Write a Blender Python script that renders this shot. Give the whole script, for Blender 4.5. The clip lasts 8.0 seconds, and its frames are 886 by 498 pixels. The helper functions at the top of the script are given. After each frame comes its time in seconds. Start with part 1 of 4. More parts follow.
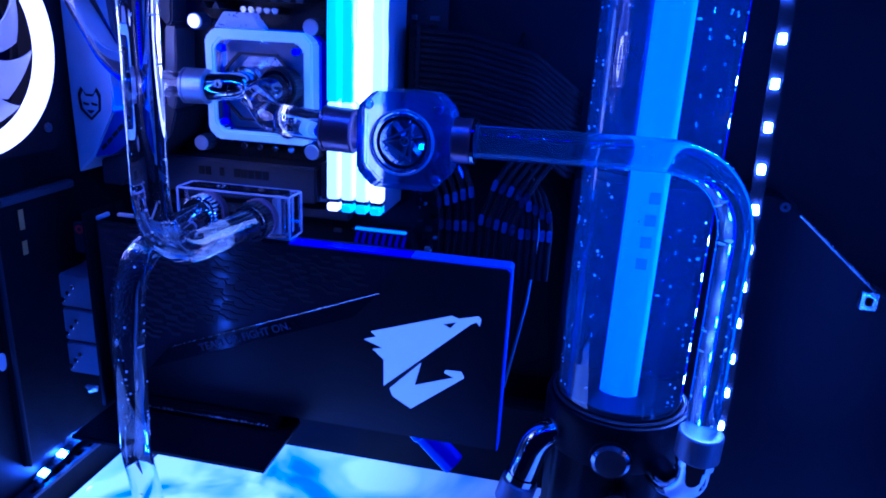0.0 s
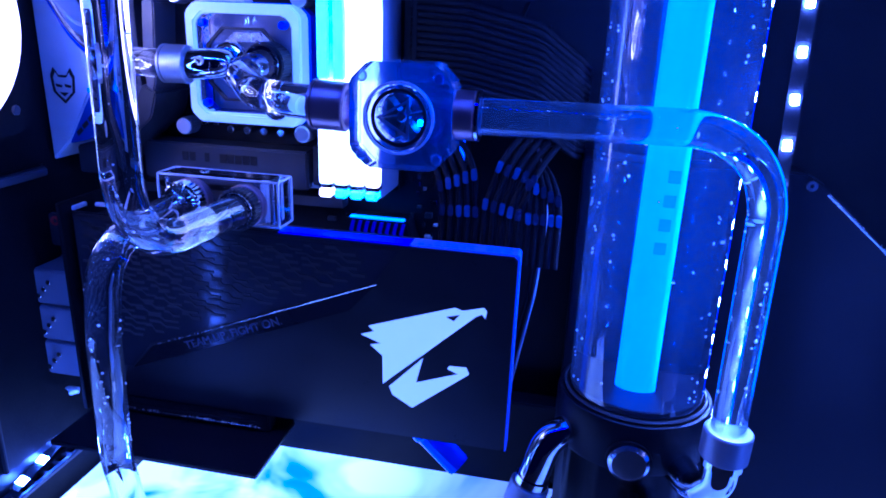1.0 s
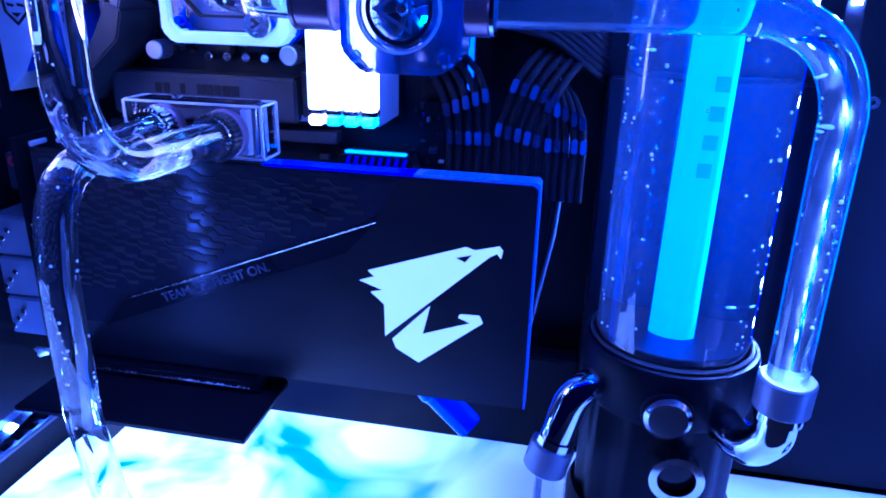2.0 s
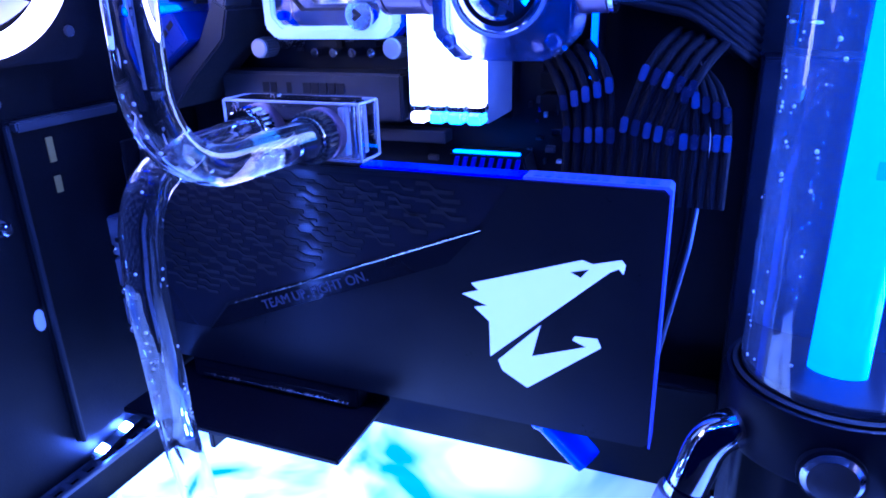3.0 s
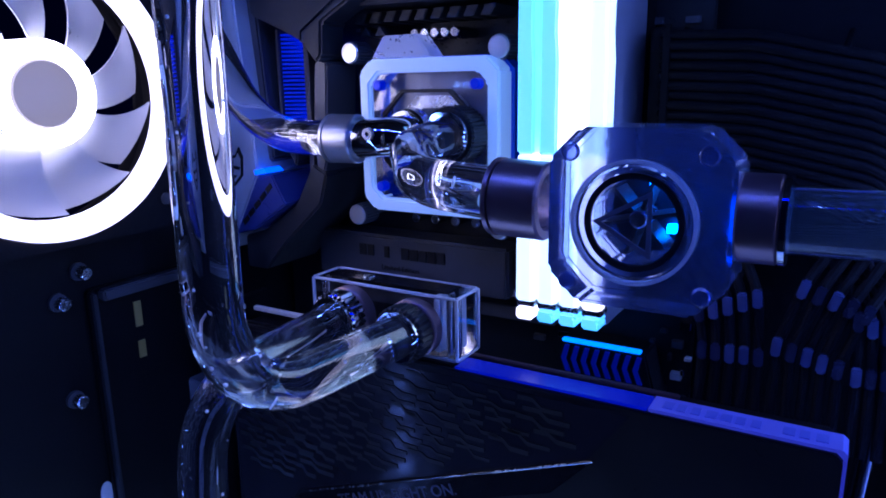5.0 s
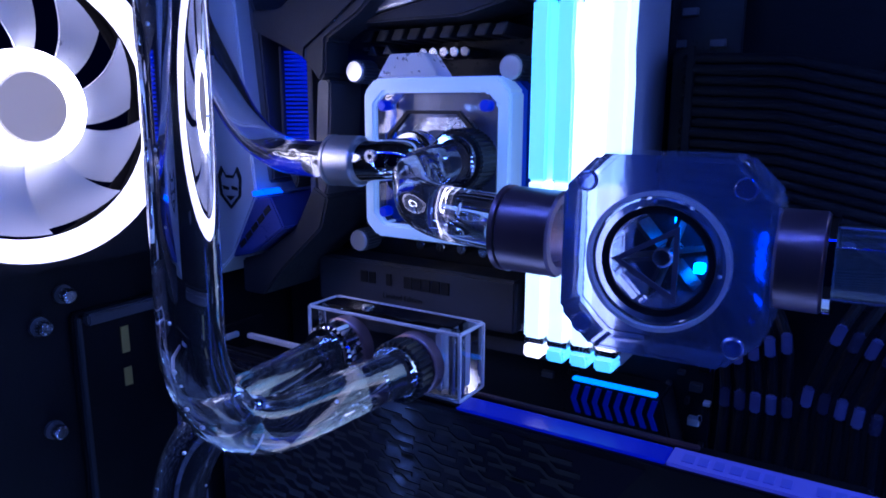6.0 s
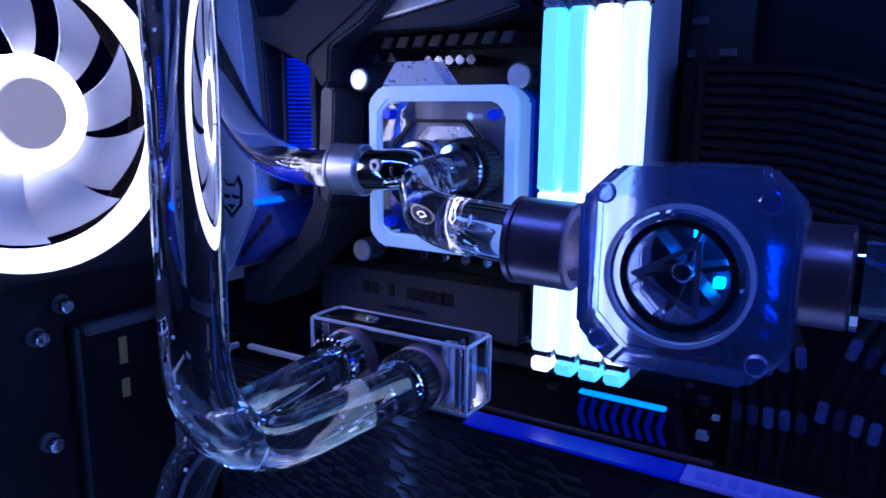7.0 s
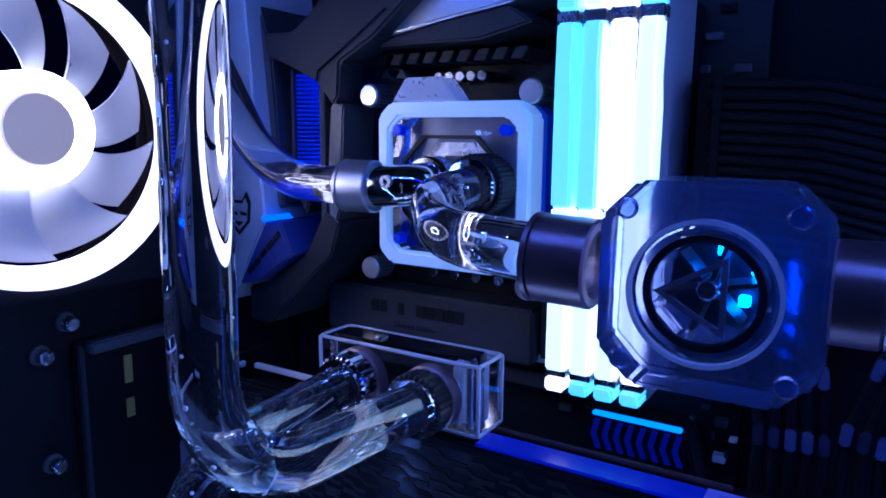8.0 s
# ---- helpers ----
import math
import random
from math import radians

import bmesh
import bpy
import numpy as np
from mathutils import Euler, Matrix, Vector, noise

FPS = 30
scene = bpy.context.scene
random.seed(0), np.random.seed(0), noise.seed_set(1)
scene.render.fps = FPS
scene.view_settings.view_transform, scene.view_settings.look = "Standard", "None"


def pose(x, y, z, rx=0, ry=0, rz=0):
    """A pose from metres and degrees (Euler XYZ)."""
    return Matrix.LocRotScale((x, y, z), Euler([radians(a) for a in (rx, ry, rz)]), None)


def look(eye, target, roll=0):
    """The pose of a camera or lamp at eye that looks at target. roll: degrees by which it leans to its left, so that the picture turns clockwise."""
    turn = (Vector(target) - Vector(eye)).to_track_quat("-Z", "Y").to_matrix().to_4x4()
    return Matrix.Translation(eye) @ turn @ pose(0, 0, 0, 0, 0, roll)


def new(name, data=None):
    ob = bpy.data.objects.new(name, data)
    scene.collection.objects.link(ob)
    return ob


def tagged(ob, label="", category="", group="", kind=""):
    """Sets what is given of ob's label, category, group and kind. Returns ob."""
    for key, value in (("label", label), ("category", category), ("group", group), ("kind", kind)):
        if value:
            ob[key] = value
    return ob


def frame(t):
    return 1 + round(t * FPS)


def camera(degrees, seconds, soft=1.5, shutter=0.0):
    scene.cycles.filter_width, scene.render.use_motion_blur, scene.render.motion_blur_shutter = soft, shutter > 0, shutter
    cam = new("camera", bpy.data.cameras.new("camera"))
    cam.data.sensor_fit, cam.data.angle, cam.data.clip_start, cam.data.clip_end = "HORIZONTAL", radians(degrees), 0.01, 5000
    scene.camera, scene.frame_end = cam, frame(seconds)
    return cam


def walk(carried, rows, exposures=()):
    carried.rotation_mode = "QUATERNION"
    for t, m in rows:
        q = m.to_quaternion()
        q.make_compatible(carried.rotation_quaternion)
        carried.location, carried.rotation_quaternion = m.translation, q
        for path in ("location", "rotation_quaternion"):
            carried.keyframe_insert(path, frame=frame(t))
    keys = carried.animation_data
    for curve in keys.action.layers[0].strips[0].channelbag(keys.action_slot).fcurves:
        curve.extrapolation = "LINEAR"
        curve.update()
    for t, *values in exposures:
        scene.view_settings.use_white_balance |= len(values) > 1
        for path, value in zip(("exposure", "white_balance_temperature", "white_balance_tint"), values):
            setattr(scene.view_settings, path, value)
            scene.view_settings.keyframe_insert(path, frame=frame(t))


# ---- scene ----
cam = camera(65.1, 8.0, soft=1.8)
PATH = [
    (0.0, (0.0502, 0.0175, 0.3577), (0.0138, 0.2044, 0.2964), 3.00),
    (0.5, (0.0481, 0.0313, 0.3577), (0.0116, 0.2180, 0.2961), 2.80),
    (1.0, (0.0431, 0.0447, 0.3455), (0.0074, 0.2310, 0.2821), 2.30),
    (2.3, (0.0308, 0.0942, 0.3005), (-0.0048, 0.2777, 0.2293), 1.20),
    (2.5, (0.0331, 0.1014, 0.2965), (-0.0084, 0.2840, 0.2263), 1.20),
    (3.0, (0.0338, 0.1224, 0.3018), (-0.0378, 0.2952, 0.2311), -1.70),
    (3.5, (0.0301, 0.1394, 0.3149), (-0.0485, 0.3142, 0.2577), -0.70),
    (4.0, (0.0237, 0.1510, 0.3306), (-0.0611, 0.3254, 0.2817), -0.20),
    (4.5, (0.0210, 0.1621, 0.3385), (-0.0705, 0.3330, 0.2893), -0.70),
    (5.0, (0.0109, 0.1718, 0.3376), (-0.0894, 0.3385, 0.2911), -1.00),
    (5.2, (0.0073, 0.1797, 0.3380), (-0.0945, 0.3461, 0.2941), -0.70),
    (6.5, (0.0013, 0.1891, 0.3356), (-0.1015, 0.3560, 0.2962), 0.40),
    (7.0, (-0.0032, 0.1902, 0.3367), (-0.1054, 0.3579, 0.2989), 0.50),
    (7.5, (-0.0060, 0.1920, 0.3368), (-0.1090, 0.3597, 0.3012), 0.40),
    (8.0, (-0.0080, 0.1923, 0.3356), (-0.1116, 0.3602, 0.3029), 0.50),
]
EXPOSURES = [
    (0.0, 0.1, 4150, 75), (0.5, 0.9, 4450, 74), (1.2, 1.05, 4500, 72), (2.3, 1.6, 4450, 70), (3.0, 1.6, 4700, 65),
    (3.5, 1.5, 5100, 57), (4.2, 0.6, 5550, 47), (5.2, 0.1, 5650, 40), (8.0, 0.1, 5450, 33),
]
walk(cam, [(t, look(eye, aim, roll)) for t, eye, aim, roll in PATH], EXPOSURES)

# ---- light ----
world = bpy.data.worlds.new("world")
scene.world = world
world.use_nodes = True
world.node_tree.nodes["Background"].inputs["Color"].default_value = (0.0001, 0.0003, 0.004, 1)
world.node_tree.nodes["Background"].inputs["Strength"].default_value = 1.0


def strip_lamp(name, eye, aim, sx, sy, watts, color):
    data = bpy.data.lights.new(name, "AREA")
    data.shape, data.size, data.size_y, data.energy, data.color = "RECTANGLE", sx, sy, watts, color
    ob = new(name, data)
    ob.matrix_world = look(eye, aim)
    return ob


# area lamps added as blue fill beside the open-side and back light strips
strip_lamp("led_strip_fill_top", (0.0, 0.262, 0.462), (0.0, 0.42, 0.20), 0.54, 0.008, 0.060, (0.004, 0.014, 1.0))
strip_lamp("led_strip_fill_back", (0.146, 0.452, 0.26), (-0.1, 0.30, 0.24), 0.010, 0.40, 0.008, (0.004, 0.02, 1.0))


# ---- materials ----
def material(name, color, rough=0.5, metal=0.0, emit=None, power=0.0, glass=0.0, ior=1.49, coat=0.0,
             grain=0.0, scale=400.0, bump=0.0, spread=0.12, alpha=1.0):
    m = bpy.data.materials.new(name)
    m.use_nodes = True
    nt = m.node_tree
    b = nt.nodes["Principled BSDF"]
    b.inputs["Base Color"].default_value = (*color, 1)
    b.inputs["Roughness"].default_value = rough
    b.inputs["Metallic"].default_value = metal
    b.inputs["IOR"].default_value = ior
    b.inputs["Transmission Weight"].default_value = glass
    b.inputs["Coat Weight"].default_value = coat
    b.inputs["Coat Roughness"].default_value = 0.02
    if emit:
        b.inputs["Emission Color"].default_value = (*emit, 1)
        b.inputs["Emission Strength"].default_value = power
    if grain or bump:
        geo = nt.nodes.new("ShaderNodeNewGeometry")
        fine = nt.nodes.new("ShaderNodeTexNoise")
        fine.inputs["Scale"].default_value = scale
        fine.inputs["Detail"].default_value = 4
        nt.links.new(geo.outputs["Position"], fine.inputs["Vector"])
        wide = nt.nodes.new("ShaderNodeTexNoise")
        wide.inputs["Scale"].default_value = scale / 14
        nt.links.new(geo.outputs["Position"], wide.inputs["Vector"])
        if grain:
            both = nt.nodes.new("ShaderNodeMath")
            both.operation = "ADD"
            nt.links.new(fine.outputs["Fac"], both.inputs[0])
            nt.links.new(wide.outputs["Fac"], both.inputs[1])
            ramp = nt.nodes.new("ShaderNodeMapRange")
            ramp.inputs["From Min"].default_value, ramp.inputs["From Max"].default_value = 0.6, 1.4
            ramp.inputs["To Min"].default_value = max(0.02, rough - grain)
            ramp.inputs["To Max"].default_value = min(1.0, rough + grain)
            nt.links.new(both.outputs[0], ramp.inputs["Value"])
            nt.links.new(ramp.outputs["Result"], b.inputs["Roughness"])
            tone = nt.nodes.new("ShaderNodeMix")
            tone.data_type = "RGBA"
            tone.inputs[6].default_value = (*[c * (1 - spread) for c in color], 1)
            tone.inputs[7].default_value = (*[min(1, c * (1 + spread)) for c in color], 1)
            nt.links.new(wide.outputs["Fac"], tone.inputs[0])
            nt.links.new(tone.outputs[2], b.inputs["Base Color"])
        if bump:
            bp = nt.nodes.new("ShaderNodeBump")
            bp.inputs["Strength"].default_value = bump
            bp.inputs["Distance"].default_value = 0.0004
            nt.links.new(fine.outputs["Fac"], bp.inputs["Height"])
            nt.links.new(bp.outputs["Normal"], b.inputs["Normal"])
    return m


CLEAR = material("clear_acrylic", (0.95, 0.97, 1.0), 0.02, glass=1.0, bump=0.04, scale=60)
FILLED = material("coolant_filled_acrylic", (0.93, 0.95, 1.0), 0.015, glass=0.995, ior=1.38, coat=1.0, bump=0.05, scale=70)
# white beads that stand in for reflections of the lamp strips
GLINT = material("white_glint", (0.92, 0.94, 0.97), 0.30, coat=1.0, grain=0.05)
HAZY_PIPE = material("hazy_filled_acrylic", (0.70, 0.86, 1.0), 0.09, glass=0.965, ior=1.38, coat=1.0, grain=0.03, scale=160, bump=0.10, spread=0.05)
CLEAR_BODY = material("clear_cast_acrylic", (0.93, 0.95, 1.0), 0.04, glass=1.0, bump=0.03, scale=40)
MILKY = material("cloudy_cast_acrylic", (0.42, 0.52, 1.0), 0.12, glass=0.93, ior=1.42, coat=0.6, grain=0.08, scale=110, bump=0.55, spread=0.2)
HAZE = material("hazy_reservoir_acrylic", (0.66, 0.80, 1.0), 0.02, glass=0.955, ior=1.36, coat=1.0, bump=0.05, scale=40)
# pale acrylic; its light tone imitates light gathered at clear edges
EDGE = material("pale_edge_light_acrylic", (0.72, 0.74, 0.85), 0.12, glass=0.25, grain=0.08)
CARD_PANEL = material("gloss_engraved_panel", (0.016, 0.016, 0.024), 0.15, ior=1.47, grain=0.05, scale=300)
FROST = material("frosted_acrylic", (0.80, 0.84, 0.95), 0.30, glass=0.65, grain=0.1)
BLACK = material("black_powder_coat", (0.005, 0.005, 0.007), 0.52, ior=1.22, grain=0.15, scale=900, bump=0.25)
SATIN = material("satin_black_anodised", (0.010, 0.010, 0.014), 0.36, metal=0.05, ior=1.34, grain=0.10, scale=700, bump=0.08)
GLOSS = material("gloss_black", (0.008, 0.008, 0.012), 0.16, ior=1.38, grain=0.05, scale=300)
PCB = material("black_circuit_board", (0.008, 0.009, 0.013), 0.38, ior=1.35, grain=0.15, scale=500, bump=0.3)
GREY = material("dark_grey_metal", (0.075, 0.076, 0.092), 0.40, metal=0.3, grain=0.1, scale=800, bump=0.1)
SLATE = material("slate_painted_shroud", (0.030, 0.031, 0.038), 0.45, ior=1.35, grain=0.12, scale=700, bump=0.2)
NUT = material("satin_silver", (0.74, 0.74, 0.77), 0.30, metal=0.85, grain=0.03, scale=900)
SPREADER = material("pale_anodised_spreader", (0.34, 0.35, 0.42), 0.38, metal=0.4, grain=0.08, scale=800)
RAIL = material("clear_card_rail", (0.02, 0.03, 0.22), 0.25, glass=0.3, emit=(0.01, 0.02, 0.9), power=0.20)
RED = material("red_print", (0.5, 0.03, 0.03), 0.5)
STEEL = material("brushed_aluminium", (0.62, 0.63, 0.66), 0.25, metal=1.0, grain=0.1, scale=900, bump=0.1)
CHROME = material("chrome", (0.78, 0.78, 0.80), 0.07, metal=1.0, grain=0.04, scale=300)
BRONZE = material("dark_bronze_anodised", (0.30, 0.20, 0.24), 0.32, metal=0.85, grain=0.03, scale=800)
RUBBER = material("black_rubber", (0.012, 0.012, 0.013), 0.6, grain=0.1)
SLEEVE = material("black_braided_sleeve", (0.004, 0.004, 0.006), 0.65, ior=1.2, bump=0.8, scale=1600, grain=0.1)
COMB_DARK = material("dark_plastic_comb", (0.022, 0.024, 0.05), 0.25, grain=0.06)
COMB = material("pale_plastic_comb", (0.07, 0.08, 0.18), 0.14, grain=0.04)
INK = material("dark_print", (0.006, 0.006, 0.008), 0.5)
TEAL_INK = material("grey_print", (0.075, 0.075, 0.12), 0.4, grain=0.05)
WHITE_PLATE = material("pale_brushed_plate", (0.68, 0.69, 0.74), 0.34, metal=0.2, grain=0.03, scale=900)
YELLOW = material("yellow_tape", (0.30, 0.22, 0.06), 0.6, grain=0.1)
STICKER = material("white_sticker", (0.65, 0.66, 0.70), 0.5, grain=0.1)
NICKEL = material("nickel_plate", (0.50, 0.50, 0.54), 0.18, metal=1.0, grain=0.08, scale=600)
BLUE_CLEAR = material("blue_tinted_acrylic", (0.03, 0.14, 0.95), 0.12, glass=0.45, grain=0.05)
PUMP = material("matt_black_acetal", (0.006, 0.006, 0.010), 0.40, ior=1.22, grain=0.1, scale=500)
PLATE = material("satin_nickel", (0.22, 0.22, 0.27), 0.36, metal=0.35, grain=0.08, scale=500)
# slate with the blue light that falls on it put into the colour
SLATE_BLUELIT = material("slate_cover_blue_light", (0.05, 0.07, 0.30), 0.34, metal=0.2, grain=0.1, scale=800)
TABLE = material("dark_stained_board", (0.035, 0.030, 0.028), 0.5, grain=0.15, scale=90, bump=0.2)
FAN_BLADE = material("milky_fan_blade", (0.46, 0.48, 0.54), 0.35, glass=0.35, grain=0.1)

GLOW_WHITE = material("white_light_bar", (0.8, 0.8, 0.8), 0.4, emit=(0.85, 0.92, 1.0), power=1.7)
GLOW_PALE = material("pale_cyan_light_bar", (0.8, 0.8, 0.8), 0.4, emit=(0.50, 0.82, 1.0), power=1.45)
GLOW_CYAN = material("cyan_light_bar", (0.8, 0.8, 0.8), 0.4, emit=(0.05, 0.50, 1.0), power=1.25)
GLOW_FAN = material("white_fan_ring", (0.8, 0.8, 0.8), 0.4, emit=(0.86, 0.88, 1.0), power=1.5)
GLOW_HUB = material("white_fan_hub_light", (0.8, 0.8, 0.8), 0.4, emit=(0.95, 0.98, 1.0), power=12.0)
GLOW_HUB_DIM = material("fan_hub_cap", (0.22, 0.21, 0.20), 0.4, emit=(0.60, 0.54, 0.42), power=0.34)
GLOW_BLOCK = material("lit_block_rim", (0.7, 0.75, 0.85), 0.25, emit=(0.20, 0.46, 0.88), power=0.36)
GLOW_EMBLEM = material("lit_emblem", (0.5, 0.5, 0.55), 0.4, emit=(0.27, 0.50, 1.0), power=0.55)
GLOW_EDGE = material("lit_card_edge", (0.10, 0.11, 0.30), 0.30, emit=(0.06, 0.08, 0.9), power=0.24)
EDGE_INK = material("dim_edge_print", (0.08, 0.09, 0.22), 0.3, emit=(0.015, 0.03, 0.6), power=0.34)
GLOW_BLUE = material("blue_light", (0.1, 0.2, 0.8), 0.4, emit=(0.0, 0.10, 1.0), power=1.6)
GLOW_BAR = material("blue_chipset_bar", (0.1, 0.3, 0.8), 0.4, emit=(0.0, 0.22, 1.0), power=1.6)
# faint self-glow in place of blue light on the fins; block screws share it
GLOW_FIN = material("blue_emissive_fins", (0.02, 0.03, 0.2), 0.35, metal=0.4, emit=(0.0, 0.02, 0.9), power=0.35)
STRIPE = material("dim_blue_stripe", (0.02, 0.03, 0.2), 0.35, metal=0.4, emit=(0.0, 0.02, 0.9), power=0.10)
GLOW_CORE = material("lit_reservoir_core", (0.3, 0.5, 0.9), 0.35, emit=(0.035, 0.16, 1.0), power=1.35)
CORE_INK = material("faint_core_mark", (0.2, 0.3, 0.6), 0.4, emit=(0.03, 0.13, 0.97), power=1.2)
METER_LED = material("blue_meter_lamp", (0.2, 0.4, 1.0), 0.4, emit=(0.0, 0.16, 1.0), power=35.0)
GLOW_LED = material("light_emitting_diode", (0.8, 0.9, 1.0), 0.4, emit=(0.14, 0.32, 1.0), power=230.0)
REAR_LED = material("dim_light_emitting_diode", (0.8, 0.9, 1.0), 0.4, emit=(0.14, 0.32, 1.0), power=45.0)
BACK_LED = material("bright_light_emitting_diode", (0.8, 0.9, 1.0), 0.4, emit=(0.22, 0.42, 1.0), power=700.0)


def floor_material():
    """Back-lit milky acrylic with clouds of denser light and a painted fade along x."""
    m = material("backlit_milky_acrylic", (0.55, 0.62, 0.75), 0.12, coat=0.5)
    nt = m.node_tree
    b = nt.nodes["Principled BSDF"]
    geo = nt.nodes.new("ShaderNodeNewGeometry")
    cloud = nt.nodes.new("ShaderNodeTexNoise")
    cloud.inputs["Scale"].default_value = 11
    cloud.inputs["Detail"].default_value = 3
    cloud.inputs["Distortion"].default_value = 1.1
    nt.links.new(geo.outputs["Position"], cloud.inputs["Vector"])
    ramp = nt.nodes.new("ShaderNodeValToRGB")
    ramp.color_ramp.elements[0].position, ramp.color_ramp.elements[0].color = 0.34, (0.02, 0.15, 0.85, 1)
    ramp.color_ramp.elements[1].position, ramp.color_ramp.elements[1].color = 0.56, (0.36, 0.66, 1.0, 1)
    nt.links.new(cloud.outputs["Fac"], ramp.inputs["Fac"])
    nt.links.new(ramp.outputs["Color"], b.inputs["Emission Color"])
    # light falloff put into the emission: dimmer towards +x
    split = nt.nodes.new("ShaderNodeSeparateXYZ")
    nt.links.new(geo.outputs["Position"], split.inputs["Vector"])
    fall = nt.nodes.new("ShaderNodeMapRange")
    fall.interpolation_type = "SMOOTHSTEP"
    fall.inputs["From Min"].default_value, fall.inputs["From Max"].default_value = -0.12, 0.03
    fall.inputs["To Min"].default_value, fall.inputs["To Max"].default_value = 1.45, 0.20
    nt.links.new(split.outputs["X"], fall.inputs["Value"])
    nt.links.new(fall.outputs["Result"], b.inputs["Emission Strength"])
    return m


FLOOR_GLOW = floor_material()


# ---- shapes ----
def finish(bm, smooth=True):
    bmesh.ops.recalc_face_normals(bm, faces=bm.faces)
    if smooth:
        for f in bm.faces:
            f.smooth = True
        for e in bm.edges:
            if len(e.link_faces) == 2 and e.calc_face_angle(0.0) > 0.6:
                e.smooth = False
    return bm


def part(name, bm, mat, parent=None, label=""):
    me = bpy.data.meshes.new(name)
    bm.to_mesh(me)
    bm.free()
    me.materials.append(mat)
    ob = new(name, me)
    if parent:
        ob.parent = parent
    if label:
        ob["label"] = label
    return ob


def thing(name, label, category, group="", kind="", at=(0, 0, 0)):
    ob = tagged(new(name), label, category, group, kind)
    ob.location = at
    return ob


def solid(name, bm, mat, label, category="", group="", kind=""):
    return tagged(part(name, bm, mat), label, category, group, kind)


def box(x0, x1, y0, y1, z0, z1, bevel=0.0008, seg=2):
    bm = bmesh.new()
    bmesh.ops.create_cube(bm, size=1)
    for v in bm.verts:
        v.co = Vector(((x0 + x1) / 2 + v.co.x * (x1 - x0), (y0 + y1) / 2 + v.co.y * (y1 - y0), (z0 + z1) / 2 + v.co.z * (z1 - z0)))
    if bevel:
        bmesh.ops.bevel(bm, geom=bm.edges[:], offset=bevel, segments=seg, affect="EDGES")
    return finish(bm)


def add(bm, other):
    """Joins another bmesh into bm."""
    me = bpy.data.meshes.new("join")
    other.to_mesh(me)
    other.free()
    bm.from_mesh(me)
    bpy.data.meshes.remove(me)
    return bm


AX = {"y": lambda a, b, c: (a, c, b), "x": lambda a, b, c: (c, a, b), "z": lambda a, b, c: (a, b, c)}


def prism(points, c0, c1, axis="y", bevel=0.0, hole=None):
    """A flat outline given in the two other axes, pulled from c0 to c1 along axis; hole: an inner outline with as many points."""
    bm = bmesh.new()
    put = AX[axis]
    if hole:
        n = len(points)
        loops = [[bm.verts.new(put(a, b, c)) for a, b in pts] for c in (c0, c1) for pts in (points, hole)]
        for k in range(n):
            j = (k + 1) % n
            o0, i0, o1, i1 = loops
            bm.faces.new((o0[k], o0[j], i0[j], i0[k]))
            bm.faces.new((o1[k], i1[k], i1[j], o1[j]))
            bm.faces.new((o0[k], o1[k], o1[j], o0[j]))
            bm.faces.new((i0[k], i0[j], i1[j], i1[k]))
    else:
        a = [bm.verts.new(put(p, q, c0)) for p, q in points]
        b = [bm.verts.new(put(p, q, c1)) for p, q in points]
        bm.faces.new(a)
        bm.faces.new(b[::-1])
        for k in range(len(points)):
            j = (k + 1) % len(points)
            bm.faces.new((a[k], b[k], b[j], a[j]))
    bmesh.ops.recalc_face_normals(bm, faces=bm.faces)
    if bevel:
        bmesh.ops.bevel(bm, geom=[e for e in bm.edges if e.calc_face_angle(0) > 0.3], offset=bevel, segments=2, affect="EDGES")
    return finish(bm)


def chamfer(x0, x1, z0, z1, c):
    return [(x0 + c, z0), (x1 - c, z0), (x1, z0 + c), (x1, z1 - c), (x1 - c, z1), (x0 + c, z1), (x0, z1 - c), (x0, z0 + c)]


def round_rect(x0, x1, z0, z1, r, n=5):
    out = []
    for cx, cz, a0 in ((x1 - r, z1 - r, 0), (x0 + r, z1 - r, 90), (x0 + r, z0 + r, 180), (x1 - r, z0 + r, 270)):
        for k in range(n + 1):
            a = radians(a0 + 90 * k / n)
            out.append((cx + r * math.cos(a), cz + r * math.sin(a)))
    return out


def circle(cx, cz, r, n=32, start=0.0):
    return [(cx + r * math.cos(start + 2 * math.pi * k / n), cz + r * math.sin(start + 2 * math.pi * k / n)) for k in range(n)]


def filleted(points, r, n=10):
    """A line through points with its corners rounded."""
    pts = [Vector(p) for p in points]
    out = [pts[0]]
    for a, b, c in zip(pts, pts[1:], pts[2:]):
        u, v = (a - b).normalized(), (c - b).normalized()
        half = u.angle(v) / 2
        d = min(r / math.tan(half), 0.49 * (a - b).length, 0.49 * (c - b).length)
        p, q = b + u * d, b + v * d
        for k in range(n + 1):
            s = k / n
            out.append((1 - s) ** 2 * p + 2 * s * (1 - s) * (b * 0.82 + (p + q) * 0.09) + s * s * q)
    out.append(pts[-1])
    return out


